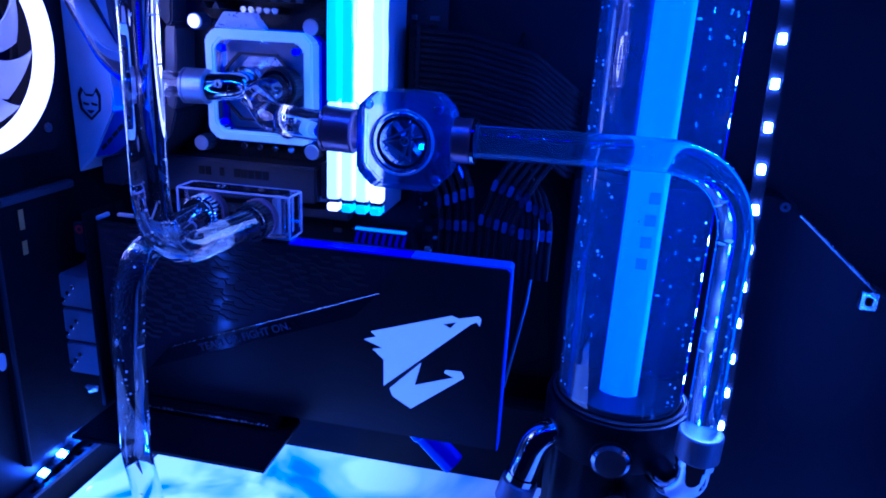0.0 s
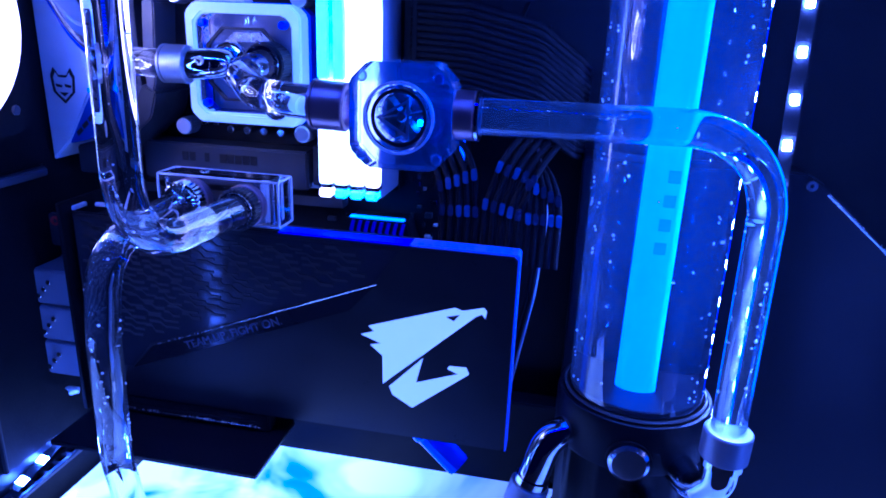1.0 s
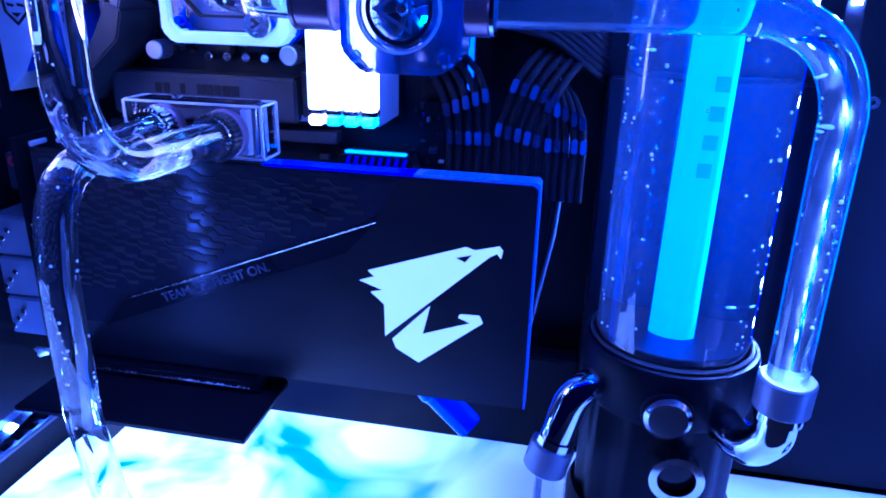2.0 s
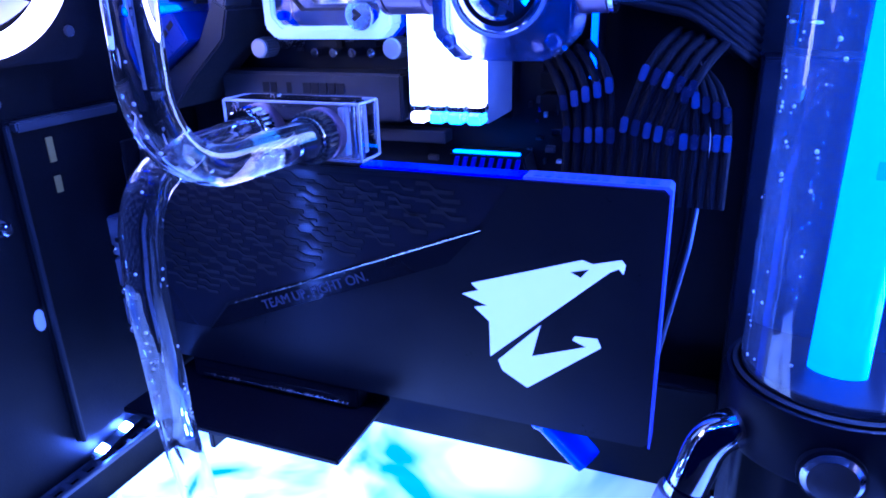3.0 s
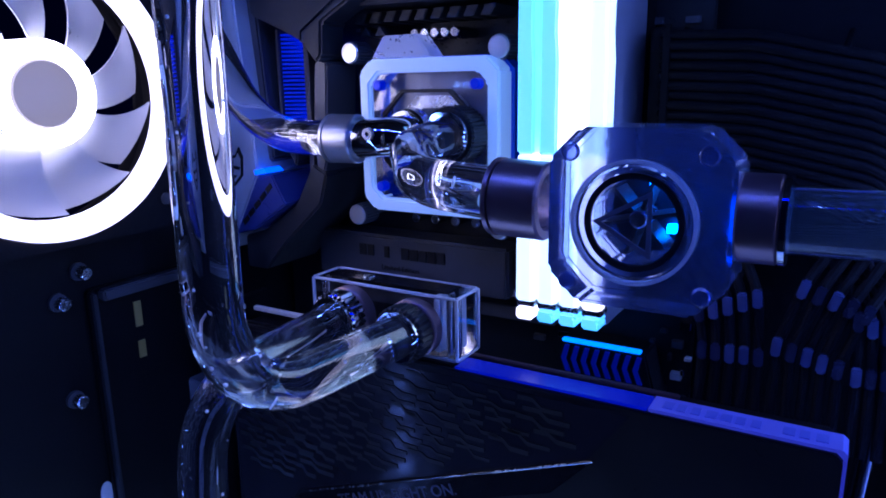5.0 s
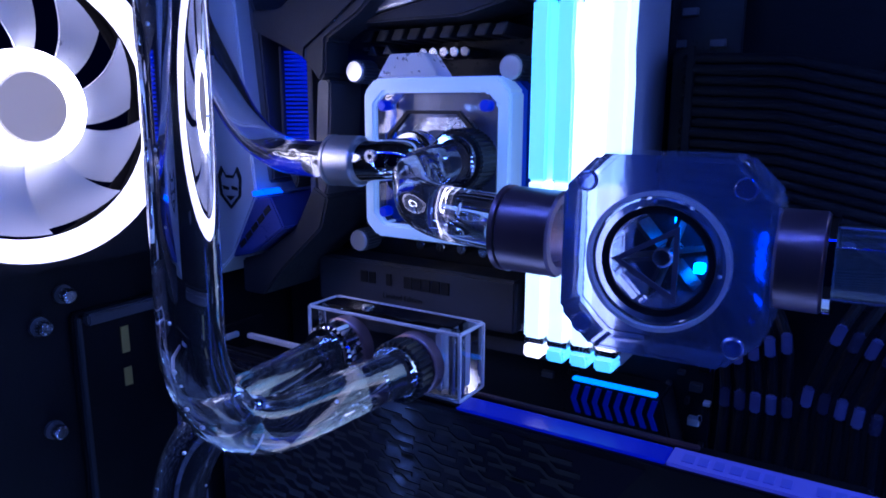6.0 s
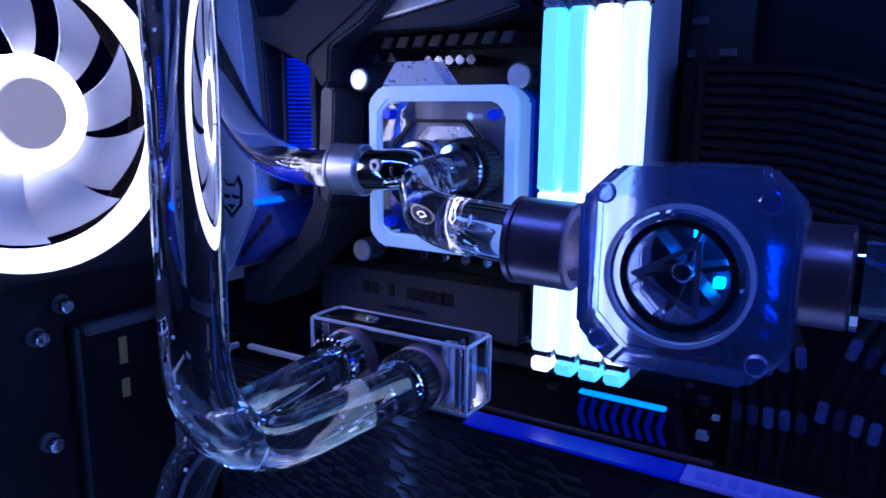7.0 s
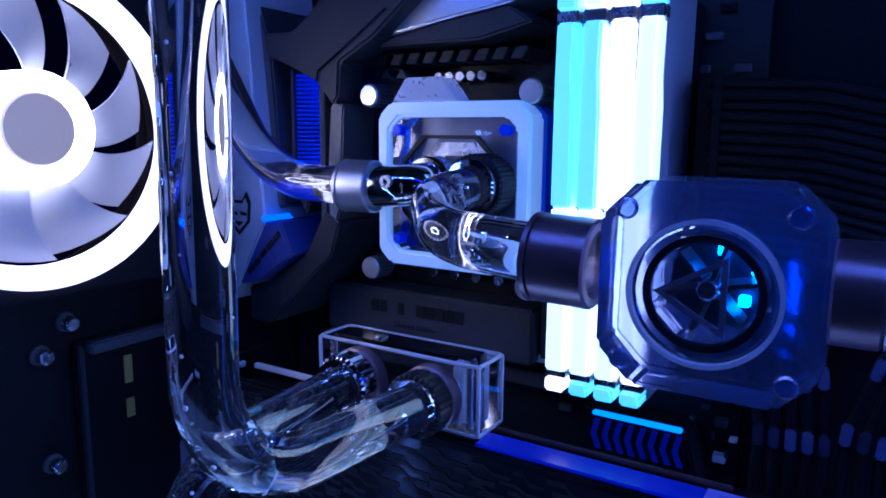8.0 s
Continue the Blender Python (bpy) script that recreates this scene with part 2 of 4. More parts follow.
def sweep(points, r, seg=20, inner=0.0, caps=True):
    """A round bar or, with an inner radius, a pipe along points."""
    pts = [Vector(p) for p in points]
    bm = bmesh.new()
    ways = [(pts[min(k + 1, len(pts) - 1)] - pts[max(k - 1, 0)]).normalized() for k in range(len(pts))]
    side = ways[0].orthogonal().normalized()
    rings = {0: [], 1: []}
    radii = r if isinstance(r, (list, tuple)) else [r] * len(pts)
    for k, (p, w) in enumerate(zip(pts, ways)):
        side = (side - w * side.dot(w)).normalized()
        up = w.cross(side)
        for which, rad in ((0, radii[k]), (1, inner)):
            if which and not inner:
                continue
            rings[which].append([bm.verts.new(p + (side * math.cos(2 * math.pi * s / seg) + up * math.sin(2 * math.pi * s / seg)) * rad) for s in range(seg)])
    for which in (0, 1):
        for a, b in zip(rings[which], rings[which][1:]):
            for s in range(seg):
                t = (s + 1) % seg
                bm.faces.new((a[s], a[t], b[t], b[s]) if not which else (a[s], b[s], b[t], a[t]))
    if inner:
        for k in (0, -1):
            for s in range(seg):
                t = (s + 1) % seg
                bm.faces.new((rings[0][k][s], rings[1][k][s], rings[1][k][t], rings[0][k][t]))
    elif caps:
        bm.faces.new(rings[0][0][::-1])
        bm.faces.new(rings[0][-1])
    return finish(bm)


def rod(p0, p1, r, seg=28, inner=0.0, bevel=0.0):
    p0, p1 = Vector(p0), Vector(p1)
    if not bevel:
        return sweep([p0, p1], r, seg, inner)
    w = (p1 - p0).normalized() * bevel
    return sweep([p0, p0 + w, p1 - w, p1], [r - bevel, r, r, r - bevel], seg, inner)


def lathe(profile, x, y, seg=48):
    """Turned about the upright through (x, y): profile of (radius, z), closed."""
    bm = bmesh.new()
    rings = [[bm.verts.new((x + r * math.cos(2 * math.pi * s / seg), y + r * math.sin(2 * math.pi * s / seg), z)) for s in range(seg)] for r, z in profile]
    n = len(rings)
    for k in range(n - 1):
        for s in range(seg):
            t = (s + 1) % seg
            bm.faces.new((rings[k][s], rings[k][t], rings[k + 1][t], rings[k + 1][s]))
    bm.faces.new(rings[0][::-1])
    bm.faces.new(rings[-1])
    return finish(bm)


def knurled(p0, p1, r, n=36, depth=0.0005):
    """A round grip with fine flutes."""
    p0, p1 = Vector(p0), Vector(p1)
    w = (p1 - p0).normalized()
    side = w.orthogonal().normalized()
    up = w.cross(side)
    bm = bmesh.new()
    rings = []
    for p, cut in ((p0, 0.0008), (p0 + w * 0.0008, 0), (p1 - w * 0.0008, 0), (p1, 0.0008)):
        rings.append([bm.verts.new(p + (side * math.cos(math.pi * s / n) + up * math.sin(math.pi * s / n)) * (r - cut - (depth if s % 2 else 0))) for s in range(2 * n)])
    for a, b in zip(rings, rings[1:]):
        for s in range(2 * n):
            t = (s + 1) % (2 * n)
            bm.faces.new((a[s], a[t], b[t], b[s]))
    bm.faces.new(rings[0][::-1])
    bm.faces.new(rings[-1])
    bmesh.ops.recalc_face_normals(bm, faces=bm.faces)
    return bm


def lettering(name, words, size, m, mat, parent, thick=0.0001, shear=0.0):
    """Words as a thin mesh at the pose m (letters in its x and y)."""
    cu = bpy.data.curves.new(name, "FONT")
    cu.body, cu.size, cu.extrude, cu.shear = words, size, thick, shear
    ob = bpy.data.objects.new(name, cu)
    scene.collection.objects.link(ob)
    bpy.context.view_layer.update()
    me = bpy.data.meshes.new_from_object(ob.evaluated_get(bpy.context.evaluated_depsgraph_get()))
    bpy.data.objects.remove(ob)
    me.transform(m)
    me.materials.clear()
    me.materials.append(mat)
    got = new(name, me)
    got.parent = parent
    return got


def clear(ob):
    ob.visible_shadow = False
    return ob


# ---- the case ----
BACK = (0, -0.0145, 0)
SIDE_Y = 0.255
solid("table_top", box(-0.42, 0.44, -0.06, 0.62, -0.060, -0.0285, 0.003), TABLE, "dark table top under the computer case", "table", kind="structure")

FLOOR_Z = 0.03
REAR_X = -0.2955
solid("case_floor", box(-0.2975, 0.32, SIDE_Y, 0.506, -0.028, 0.018, 0.002), BLACK, "black steel bottom of the computer case", "case floor", kind="structure")
solid("case_tray", box(-0.2950, 0.32, 0.501, 0.506, 0.0185, 0.478, 0), BLACK, "black steel motherboard tray", "case wall", kind="structure")
solid("case_front_wall", box(0.321, 0.33, SIDE_Y, 0.506, -0.028, 0.478, 0.001), BLACK, "black inner front wall of the case", "case wall", kind="structure")
solid("case_top", box(-0.2975, 0.32, SIDE_Y, 0.506, 0.479, 0.487, 0.001), BLACK, "black steel top of the case", "case top", kind="structure")
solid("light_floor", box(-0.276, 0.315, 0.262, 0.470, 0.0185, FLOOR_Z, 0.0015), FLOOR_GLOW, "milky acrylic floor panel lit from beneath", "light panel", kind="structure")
solid("back_skirting", box(-0.284, 0.0455, 0.4702, 0.4870, 0.0185, 0.094, 0.001), BLACK, "black shroud rising behind the lit floor", "shroud", kind="structure")

# rear wall with a round opening for the fan
FAN_Y, FAN_Z = 0.335, 0.336
ring_hole = circle(FAN_Y, FAN_Z, 0.0575, 40)
outer = []
for a, b in ring_hole:
    dy, dz = a - FAN_Y, b - FAN_Z
    k = min(((0.500 if dy > 0 else 0.257) - FAN_Y) / dy if abs(dy) > 1e-6 else 9, ((0.477 if dz > 0 else 0.02) - FAN_Z) / dz if abs(dz) > 1e-6 else 9)
    outer.append((FAN_Y + dy * k, FAN_Z + dz * k))
solid("case_rear_wall", prism(outer, REAR_X - 0.002, REAR_X, "x", hole=ring_hole), BLACK, "black steel rear wall of the case with a fan opening", "case wall", kind="structure")

# ---- rear fan ----
def rear_fan(x):
    """A 120 mm fan on the rear wall with a lit rim and a lit hub, standing still."""
    t = thing("case_fan", "round case fan with glowing white rim and hub", "fan")
    hole = circle(FAN_Y, FAN_Z, 0.0602, 64)
    sq = []
    for a, b in hole:
        dy, dz = (a - FAN_Y) / 0.0602, (b - FAN_Z) / 0.0602
        k = min(0.0630 / max(abs(dy), abs(dz)), 0.0820)
        sq.append((FAN_Y + dy * k, FAN_Z + dz * k))
    part("housing", prism(sq, x - 0.024, x - 0.001, "x", hole=hole), BLACK, t)
    rim = prism(circle(FAN_Y, FAN_Z, 0.0597, 64), x - 0.006, x + 0.0015, "x", hole=circle(FAN_Y, FAN_Z, 0.0512, 64))
    part("light_rim", rim, GLOW_FAN, t, "glowing white rim")
    part("hub_light", prism(circle(FAN_Y, FAN_Z, 0.0215, 40), x - 0.020, x - 0.002, "x", hole=circle(FAN_Y, FAN_Z, 0.0142, 40)), GLOW_HUB, t, "glowing white hub ring")
    part("hub_cap", rod((x - 0.019, FAN_Y, FAN_Z), (x - 0.0015, FAN_Y, FAN_Z), 0.0140, 40, bevel=0.001), GLOW_HUB_DIM, t, "pale hub cap")
    bm = bmesh.new()
    steps, rows = 8, 5
    grid = []
    for i in range(steps + 1):
        r = 0.0217 + (0.0502 - 0.0217) * i / steps
        row = []
        for j in range(rows + 1):
            s = j / rows - 0.5
            ang = s * 0.62 + 0.30 * (i / steps) ** 1.3
            row.append((r, ang, x - 0.011 + s * 0.013 * (1.1 - 0.3 * i / steps)))
        grid.append(row)
    def lay(off):
        return [[bm.verts.new((q + off, FAN_Y + r * math.cos(a), FAN_Z + r * math.sin(a))) for r, a, q in row] for row in grid]
    top, low = lay(0.0006), lay(-0.0006)
    for i in range(steps):
        for j in range(rows):
            bm.faces.new((top[i][j], top[i + 1][j], top[i + 1][j + 1], top[i][j + 1]))
            bm.faces.new((low[i][j], low[i][j + 1], low[i + 1][j + 1], low[i + 1][j]))
    rim_loop = [(0, j) for j in range(rows)] + [(i, rows) for i in range(steps)] + [(steps, j) for j in range(rows, 0, -1)] + [(i, 0) for i in range(steps, 0, -1)]
    for (a, b), (c, d) in zip(rim_loop, rim_loop[1:] + rim_loop[:1]):
        bm.faces.new((top[a][b], top[c][d], low[c][d], low[a][b]))
    first = part("blade", finish(bm), FAN_BLADE, t)
    for k in range(1, 9):
        o = new("blade", first.data)
        o.parent = t
        o.matrix_basis = Matrix.Translation((0, FAN_Y, FAN_Z)) @ Matrix.Rotation(2 * math.pi * k / 9, 4, "X") @ Matrix.Translation((0, -FAN_Y, -FAN_Z))
    for k in range(4):
        a = math.pi / 4 + k * math.pi / 2
        part("screw", rod((x - 0.002, FAN_Y + 0.0700 * math.cos(a), FAN_Z + 0.0700 * math.sin(a)), (x + 0.0005, FAN_Y + 0.0700 * math.cos(a), FAN_Z + 0.0700 * math.sin(a)), 0.0028, 12, bevel=0.0005), GREY, t)
    return t


rear_fan(-0.2695)

# ---- motherboard ----
board = thing("motherboard", "black motherboard with dark shrouds and heatsinks", "motherboard", at=BACK)
part("circuit_board", box(-0.292, -0.046, 0.503, 0.505, 0.105, 0.412, 0.0004), PCB, board)

# input and output shroud: pale plate, blue lit foot, dark arms
pale = [(-0.2935, 0.420), (-0.272, 0.420), (-0.2640, 0.335), (-0.2600, 0.2935), (-0.2790, 0.2600), (-0.2930, 0.2470), (-0.2935, 0.30)]
part("pale_cover", prism(pale, 0.449, 0.4985, "y", 0.001), WHITE_PLATE, board, "pale brushed cover plate with a dark mask mark")
# foot plate: its blue is painted light over slate
foot = [(-0.2595, 0.2915), (-0.2490, 0.2930), (-0.2405, 0.2780), (-0.2640, 0.2625), (-0.2785, 0.2590)]
part("foot_cover", prism(foot, 0.4475, 0.4985, "y", 0.0008), SLATE_BLUELIT, board, "slate cover plate with blue light painted in, under a small blue light")
part("cover_light", prism([(-0.2598, 0.2950), (-0.2530, 0.2965), (-0.2500, 0.2940), (-0.2590, 0.2925)], 0.446, 0.458, "y"), GLOW_BLUE, board, "small blue light")
# mask mark as a plain outline
mark_c = (-0.2782, 0.2955)
shield = [(-0.0085, 0.006), (-0.006, 0.011), (-0.003, 0.0065), (0.003, 0.0065), (0.006, 0.011), (0.0085, 0.006), (0.0075, -0.004), (0.0, -0.011), (-0.0075, -0.004)]
part("mask_mark", prism([(mark_c[0] + a, mark_c[1] + b) for a, b in shield], 0.4482, 0.4489, "y", hole=[(mark_c[0] + a * 0.82, mark_c[1] + b * 0.82 - 0.0003) for a, b in shield]), INK, board)
for dx in (-0.0032, 0.0032):
    part("mask_mark", prism([(mark_c[0] + dx - 0.0022, mark_c[1] + 0.001), (mark_c[0] + dx + 0.0022, mark_c[1] + 0.0002), (mark_c[0] + dx + 0.0018, mark_c[1] - 0.0012), (mark_c[0] + dx - 0.0016, mark_c[1] - 0.0008)], 0.4482, 0.4489, "y"), INK, board)
part("mask_mark", prism([(mark_c[0] - 0.003, mark_c[1] - 0.0042), (mark_c[0] + 0.003, mark_c[1] - 0.0042), (mark_c[0], mark_c[1] - 0.0066)], 0.4482, 0.4489, "y"), INK, board)
# brand word on the foot as a slanted bar
for k in range(5):
    cx, cz = -0.2690 + 0.0046 * k, 0.2670 + 0.0046 * k
    part("word_bar", prism([(cx - 0.0016, cz - 0.0022), (cx + 0.0021, cz + 0.0012), (cx + 0.0008, cz + 0.0034), (cx - 0.0029, cz)], 0.4468, 0.4474, "y"), INK, board)
arm = [(-0.2610, 0.3820), (-0.2603, 0.3725), (-0.2420, 0.3650), (-0.2285, 0.3590), (-0.2190, 0.3480), (-0.2155, 0.3510), (-0.2143, 0.3665), (-0.1960, 0.3760), (-0.1640, 0.4010), (-0.1500, 0.4120), (-0.2050, 0.4120), (-0.2330, 0.3880), (-0.2430, 0.3815)]
part("shroud_arm", prism(arm, 0.452, 0.470, "y", 0.0012), SLATE, board, "slate angular shroud arm")
part("shroud_post", prism([(-0.2195, 0.3500), (-0.2155, 0.3480), (-0.2185, 0.3000), (-0.2240, 0.2850), (-0.2265, 0.3100), (-0.2235, 0.3480)], 0.456, 0.480, "y", 0.0008), GREY, board)
part("shroud_foot", prism([(-0.2395, 0.2775), (-0.2270, 0.2990), (-0.2180, 0.2940), (-0.2230, 0.2780), (-0.2480, 0.2560), (-0.2640, 0.2390), (-0.2790, 0.2390), (-0.2790, 0.2570), (-0.2635, 0.2615)], 0.4545, 0.495, "y", 0.001), SLATE, board)
part("shroud_strut", prism([(-0.2745, 0.410), (-0.2625, 0.375), (-0.2570, 0.300), (-0.2610, 0.2975), (-0.2675, 0.345)], 0.4585, 0.498, "y", 0.001), GREY, board)
part("shroud_rib", prism([(-0.2510, 0.3120), (-0.2440, 0.3125), (-0.2400, 0.3010), (-0.2420, 0.2960)], 0.4585, 0.490, "y", 0.0008), SLATE, board)
part("shroud_cut", sweep([(-0.2266, 0.4515, 0.3590), (-0.2262, 0.4515, 0.3630), (-0.2080, 0.4515, 0.3742), (-0.1880, 0.4515, 0.3872)], 0.0008, 8), CHROME, board)
part("bright_wedge", prism([(-0.2126, 0.3745), (-0.1661, 0.3826), (-0.1362, 0.3868), (-0.1200, 0.3920), (-0.1400, 0.4120), (-0.1600, 0.4120), (-0.1906, 0.3890)], 0.462, 0.492, "y", 0.001), NUT, board, "bright brushed metal wedge")
part("shroud_plate", prism([(-0.2110, 0.3738), (-0.1661, 0.3818), (-0.1362, 0.3860), (-0.1255, 0.3790), (-0.1500, 0.3735)], 0.4625, 0.494, "y", 0.001), SLATE, board, "slate plate under the bright wedge")
# cooling fins, blue light on them put in as emission
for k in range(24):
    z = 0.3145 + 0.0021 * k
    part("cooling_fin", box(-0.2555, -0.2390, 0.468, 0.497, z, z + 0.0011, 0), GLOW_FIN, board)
part("fin_wall", box(-0.2575, -0.2555, 0.466, 0.4985, 0.310, 0.366, 0.0003), GREY, board)
part("fin_wall", box(-0.2390, -0.2355, 0.466, 0.4985, 0.290, 0.360, 0.0003), GREY, board)
# row of louvres and capacitors over the socket
for k in range(9):
    x = -0.2115 + 0.0088 * k
    part("louvre", prism([(x, 0.3668), (x + 0.0056, 0.3668), (x + 0.0082, 0.3715), (x + 0.0026, 0.3715)], 0.474, 0.4985, "y", 0.0004), SLATE, board)
for k in range(5):
    x = -0.1812 + 0.0056 * k
    part("capacitor", rod((x, 0.482, 0.3612), (x, 0.5028, 0.3612), 0.0024, 16, bevel=0.0004), STEEL if k % 2 else NICKEL, board)
for k in range(2):
    x = -0.2080 + 0.0090 * k
    part("tooth", prism([(x - 0.003, 0.3610), (x + 0.003, 0.3610), (x, 0.3655)], 0.478, 0.500, "y", 0.0003), GREY, board)
for k in range(5):
    part("capacitor", rod((-0.188 + 0.012 * k, 0.489, 0.2685), (-0.188 + 0.012 * k, 0.5028, 0.2685), 0.0026, 14, bevel=0.0004), NICKEL, board)

# long heatsink with lettering under the socket
part("heatsink", box(-0.2500, -0.1305, 0.482, 0.5025, 0.2325, 0.2585, 0.0015), GREY, board, "flat grey heatsink bar with dark lettering")
part("heatsink_clip", prism([(-0.1285, 0.2360), (-0.1225, 0.2360), (-0.1225, 0.2420), (-0.1250, 0.2430), (-0.1250, 0.2520), (-0.1225, 0.2530), (-0.1225, 0.2620), (-0.1285, 0.2620)], 0.486, 0.502, "y", 0.0004), SLATE, board)
for k, w in enumerate((0.0060, 0.0055, 0.0, 0.0042, 0.0, 0.0068, 0.0066, 0.0064, 0.0064, 0.0064)):
    if w:
        x = -0.2201 + 0.0055 * k
        part("word_bar", box(x, x + w * 0.72, 0.4812, 0.4818, 0.2468, 0.2528, 0), INK, board)
lettering("small_lettering", "Limited Edition", 0.0040, pose(-0.2060, 0.4816, 0.2400, 90, 0, 0), INK, board)
part("cover_bolt", rod((-0.256, 0.485, 0.259), (-0.256, 0.503, 0.259), 0.0028, 14, bevel=0.0005), STEEL, board)
random.seed(3)
for k in range(46):
    x, z = random.uniform(-0.285, -0.055), random.choice((random.uniform(0.205, 0.232), random.uniform(0.268, 0.276), random.uniform(0.36, 0.41)))
    w, h = random.choice(((0.003, 0.0016), (0.0016, 0.003), (0.0045, 0.0045), (0.006, 0.003)))
    part("chip", box(x, x + w, 0.5005, 0.5032, z, z + h, 0.0002, 1), random.choice((GREY, NICKEL, BLACK)), board)
part("slot", box(-0.262, -0.110, 0.492, 0.5035, 0.2195, 0.2265, 0.0006), GREY, board, "long grey expansion slot")
part("slot", box(-0.140, -0.1165, 0.489, 0.5035, 0.2330, 0.2365, 0.0004), STICKER, board, "pale slot end")

# chipset shield with a blue light bar
part("chipset_shield", prism([(-0.1030, 0.2172), (-0.0625, 0.2172), (-0.0530, 0.1820), (-0.1075, 0.1820)], 0.483, 0.502, "y", 0.001), SATIN, board, "black striped chipset shield")
part("light_bar", box(-0.1011, -0.0639, 0.4802, 0.4835, 0.2178, 0.2193, 0.0004), GLOW_BAR, board, "thin blue light bar")
for k in range(8):
    x = -0.1003 + 0.0049 * k
    part("stripe", prism([(x, 0.2155), (x + 0.0022, 0.2155), (x + 0.0005, 0.2085), (x + 0.0030, 0.2025), (x + 0.0008, 0.2025), (x - 0.0017, 0.2090)], 0.4818, 0.4831, "y"), STRIPE, board)

# memory slots
for k in range(4):
    x = -0.1020 + 0.00947 * k
    part("memory_slot", box(x - 0.0032, x + 0.0032, 0.4895, 0.5028, 0.236, 0.386, 0.0006), BLACK, board)


# ---- memory ----
def memory_stick(x, bars):
    t = thing("memory_stick", "memory stick with a glowing cyan and white light bar", "memory", "memory sticks")
    side = [(0.4326, 0.2425), (0.4326, 0.3850), (0.4366, 0.3875), (0.4746, 0.3875), (0.4746, 0.2400), (0.4366, 0.2400)]
    part("heat_spreader", prism(side, x - 0.0030, x + 0.0030, "x", 0.0005), SPREADER, t, "pale metal heat spreader")
    for (a, b), bar in zip(((0.2415, 0.2468), (0.2495, 0.3100), (0.3100, 0.3735), (0.3775, 0.3870)), bars):
        mid = a + (b - a) * 0.55
        pts = [(x - 0.0036, a), (x + 0.0036, a), (x + 0.0036, mid), (x + 0.0029, a + (b - a) * 0.72), (x + 0.0032, b), (x - 0.0033, b), (x - 0.0036, a + (b - a) * 0.7)]
        part("light_bar", prism(pts, 0.4231, 0.4328, "y", 0.0008), bar, t)
    part("clip", box(x - 0.0040, x + 0.0040, 0.4246, 0.4328, 0.2468, 0.2495, 0.0003), STEEL, t)
    part("clip", box(x - 0.0040, x + 0.0040, 0.4246, 0.4328, 0.3735, 0.3775, 0.0003), STEEL, t)
    return t


for k, bars in enumerate(((GLOW_WHITE, GLOW_PALE, GLOW_CYAN, GLOW_CYAN), (GLOW_CYAN, GLOW_PALE, GLOW_CYAN, GLOW_PALE), (GLOW_CYAN, GLOW_PALE, GLOW_WHITE, GLOW_WHITE), (GLOW_CYAN, GLOW_WHITE, GLOW_PALE, GLOW_CYAN))):
    memory_stick(-0.1020 + 0.00947 * k, bars)

# ---- water block on the processor ----
X0, X1, Z0, Z1 = -0.1948, -0.1212, 0.2785, 0.3488
block = thing("cpu_water_block", "clear acrylic processor water block with a lit rim", "water block", at=(0, -0.0120, 0))
part("cold_plate", box(X0 + 0.006, X1 - 0.006, 0.474, 0.5025, Z0 + 0.006, Z1 - 0.006, 0.001), PLATE, block, "nickel cold plate")
part("rim", prism(chamfer(X0, X1, Z0, Z1, 0.006), 0.4515, 0.4640, "y", 0.0012, hole=chamfer(X0 + 0.0062, X1 - 0.0062, Z0 + 0.0062, Z1 - 0.0062, 0.0050)), GLOW_BLOCK, block, "glowing rim with cut corners")
part("side_band", prism(chamfer(X0 - 0.0008, X1 + 0.0008, Z0 - 0.0008, Z1 + 0.0008, 0.0065), 0.4650, 0.4735, "y", hole=chamfer(X0 + 0.0058, X1 - 0.0058, Z0 + 0.0058, Z1 - 0.0058, 0.0050)), BLUE_CLEAR, block, "blue tinted lower plate")
clear(part("clear_top", prism(chamfer(X0 + 0.0064, X1 - 0.0064, Z0 + 0.0064, Z1 - 0.0064, 0.0050), 0.4535, 0.4645, "y", 0.0005), CLEAR_BODY, block))
cx, cz = (X0 + X1) / 2, (Z0 + Z1) / 2
part("gasket", prism(chamfer(cx - 0.0235, cx + 0.0235, cz - 0.0215, cz + 0.0215, 0.0105), 0.4512, 0.4532, "y", hole=chamfer(cx - 0.0220, cx + 0.0220, cz - 0.0200, cz + 0.0200, 0.0100)), RUBBER, block, "black octagonal gasket")
part("inner_step", prism(chamfer(cx - 0.0205, cx + 0.0205, cz - 0.0185, cz + 0.0185, 0.0100), 0.4648, 0.4690, "y", hole=chamfer(cx - 0.0150, cx + 0.0150, cz - 0.0130, cz + 0.0130, 0.0080)), STEEL, block, "stepped metal insert")
part("jet_plate", prism(chamfer(cx - 0.0148, cx + 0.0148, cz - 0.0128, cz + 0.0128, 0.0078), 0.4670, 0.4735, "y", 0.0005), PLATE, block)
for dx, dz in ((-1, -1), (1, -1), (-1, 1), (1, 1)):
    part("screw", rod((cx + dx * 0.0255, 0.4500, cz + dz * 0.0235), (cx + dx * 0.0255, 0.4560, cz + dz * 0.0235), 0.0024, 14, bevel=0.0005), GLOW_FIN, block, "small blue screw")
clear(part("top_tab", prism([(-0.1895, 0.3493), (-0.1570, 0.3493), (-0.1645, 0.3592), (-0.1825, 0.3592)], 0.4550, 0.4670, "y", 0.0005), FROST, block, "bright clear tab"))
part("brand_disc", rod((-0.1375, 0.4490, 0.2900), (-0.1375, 0.4513, 0.2900), 0.0075, 32, bevel=0.0003), NICKEL, block, "round badge")
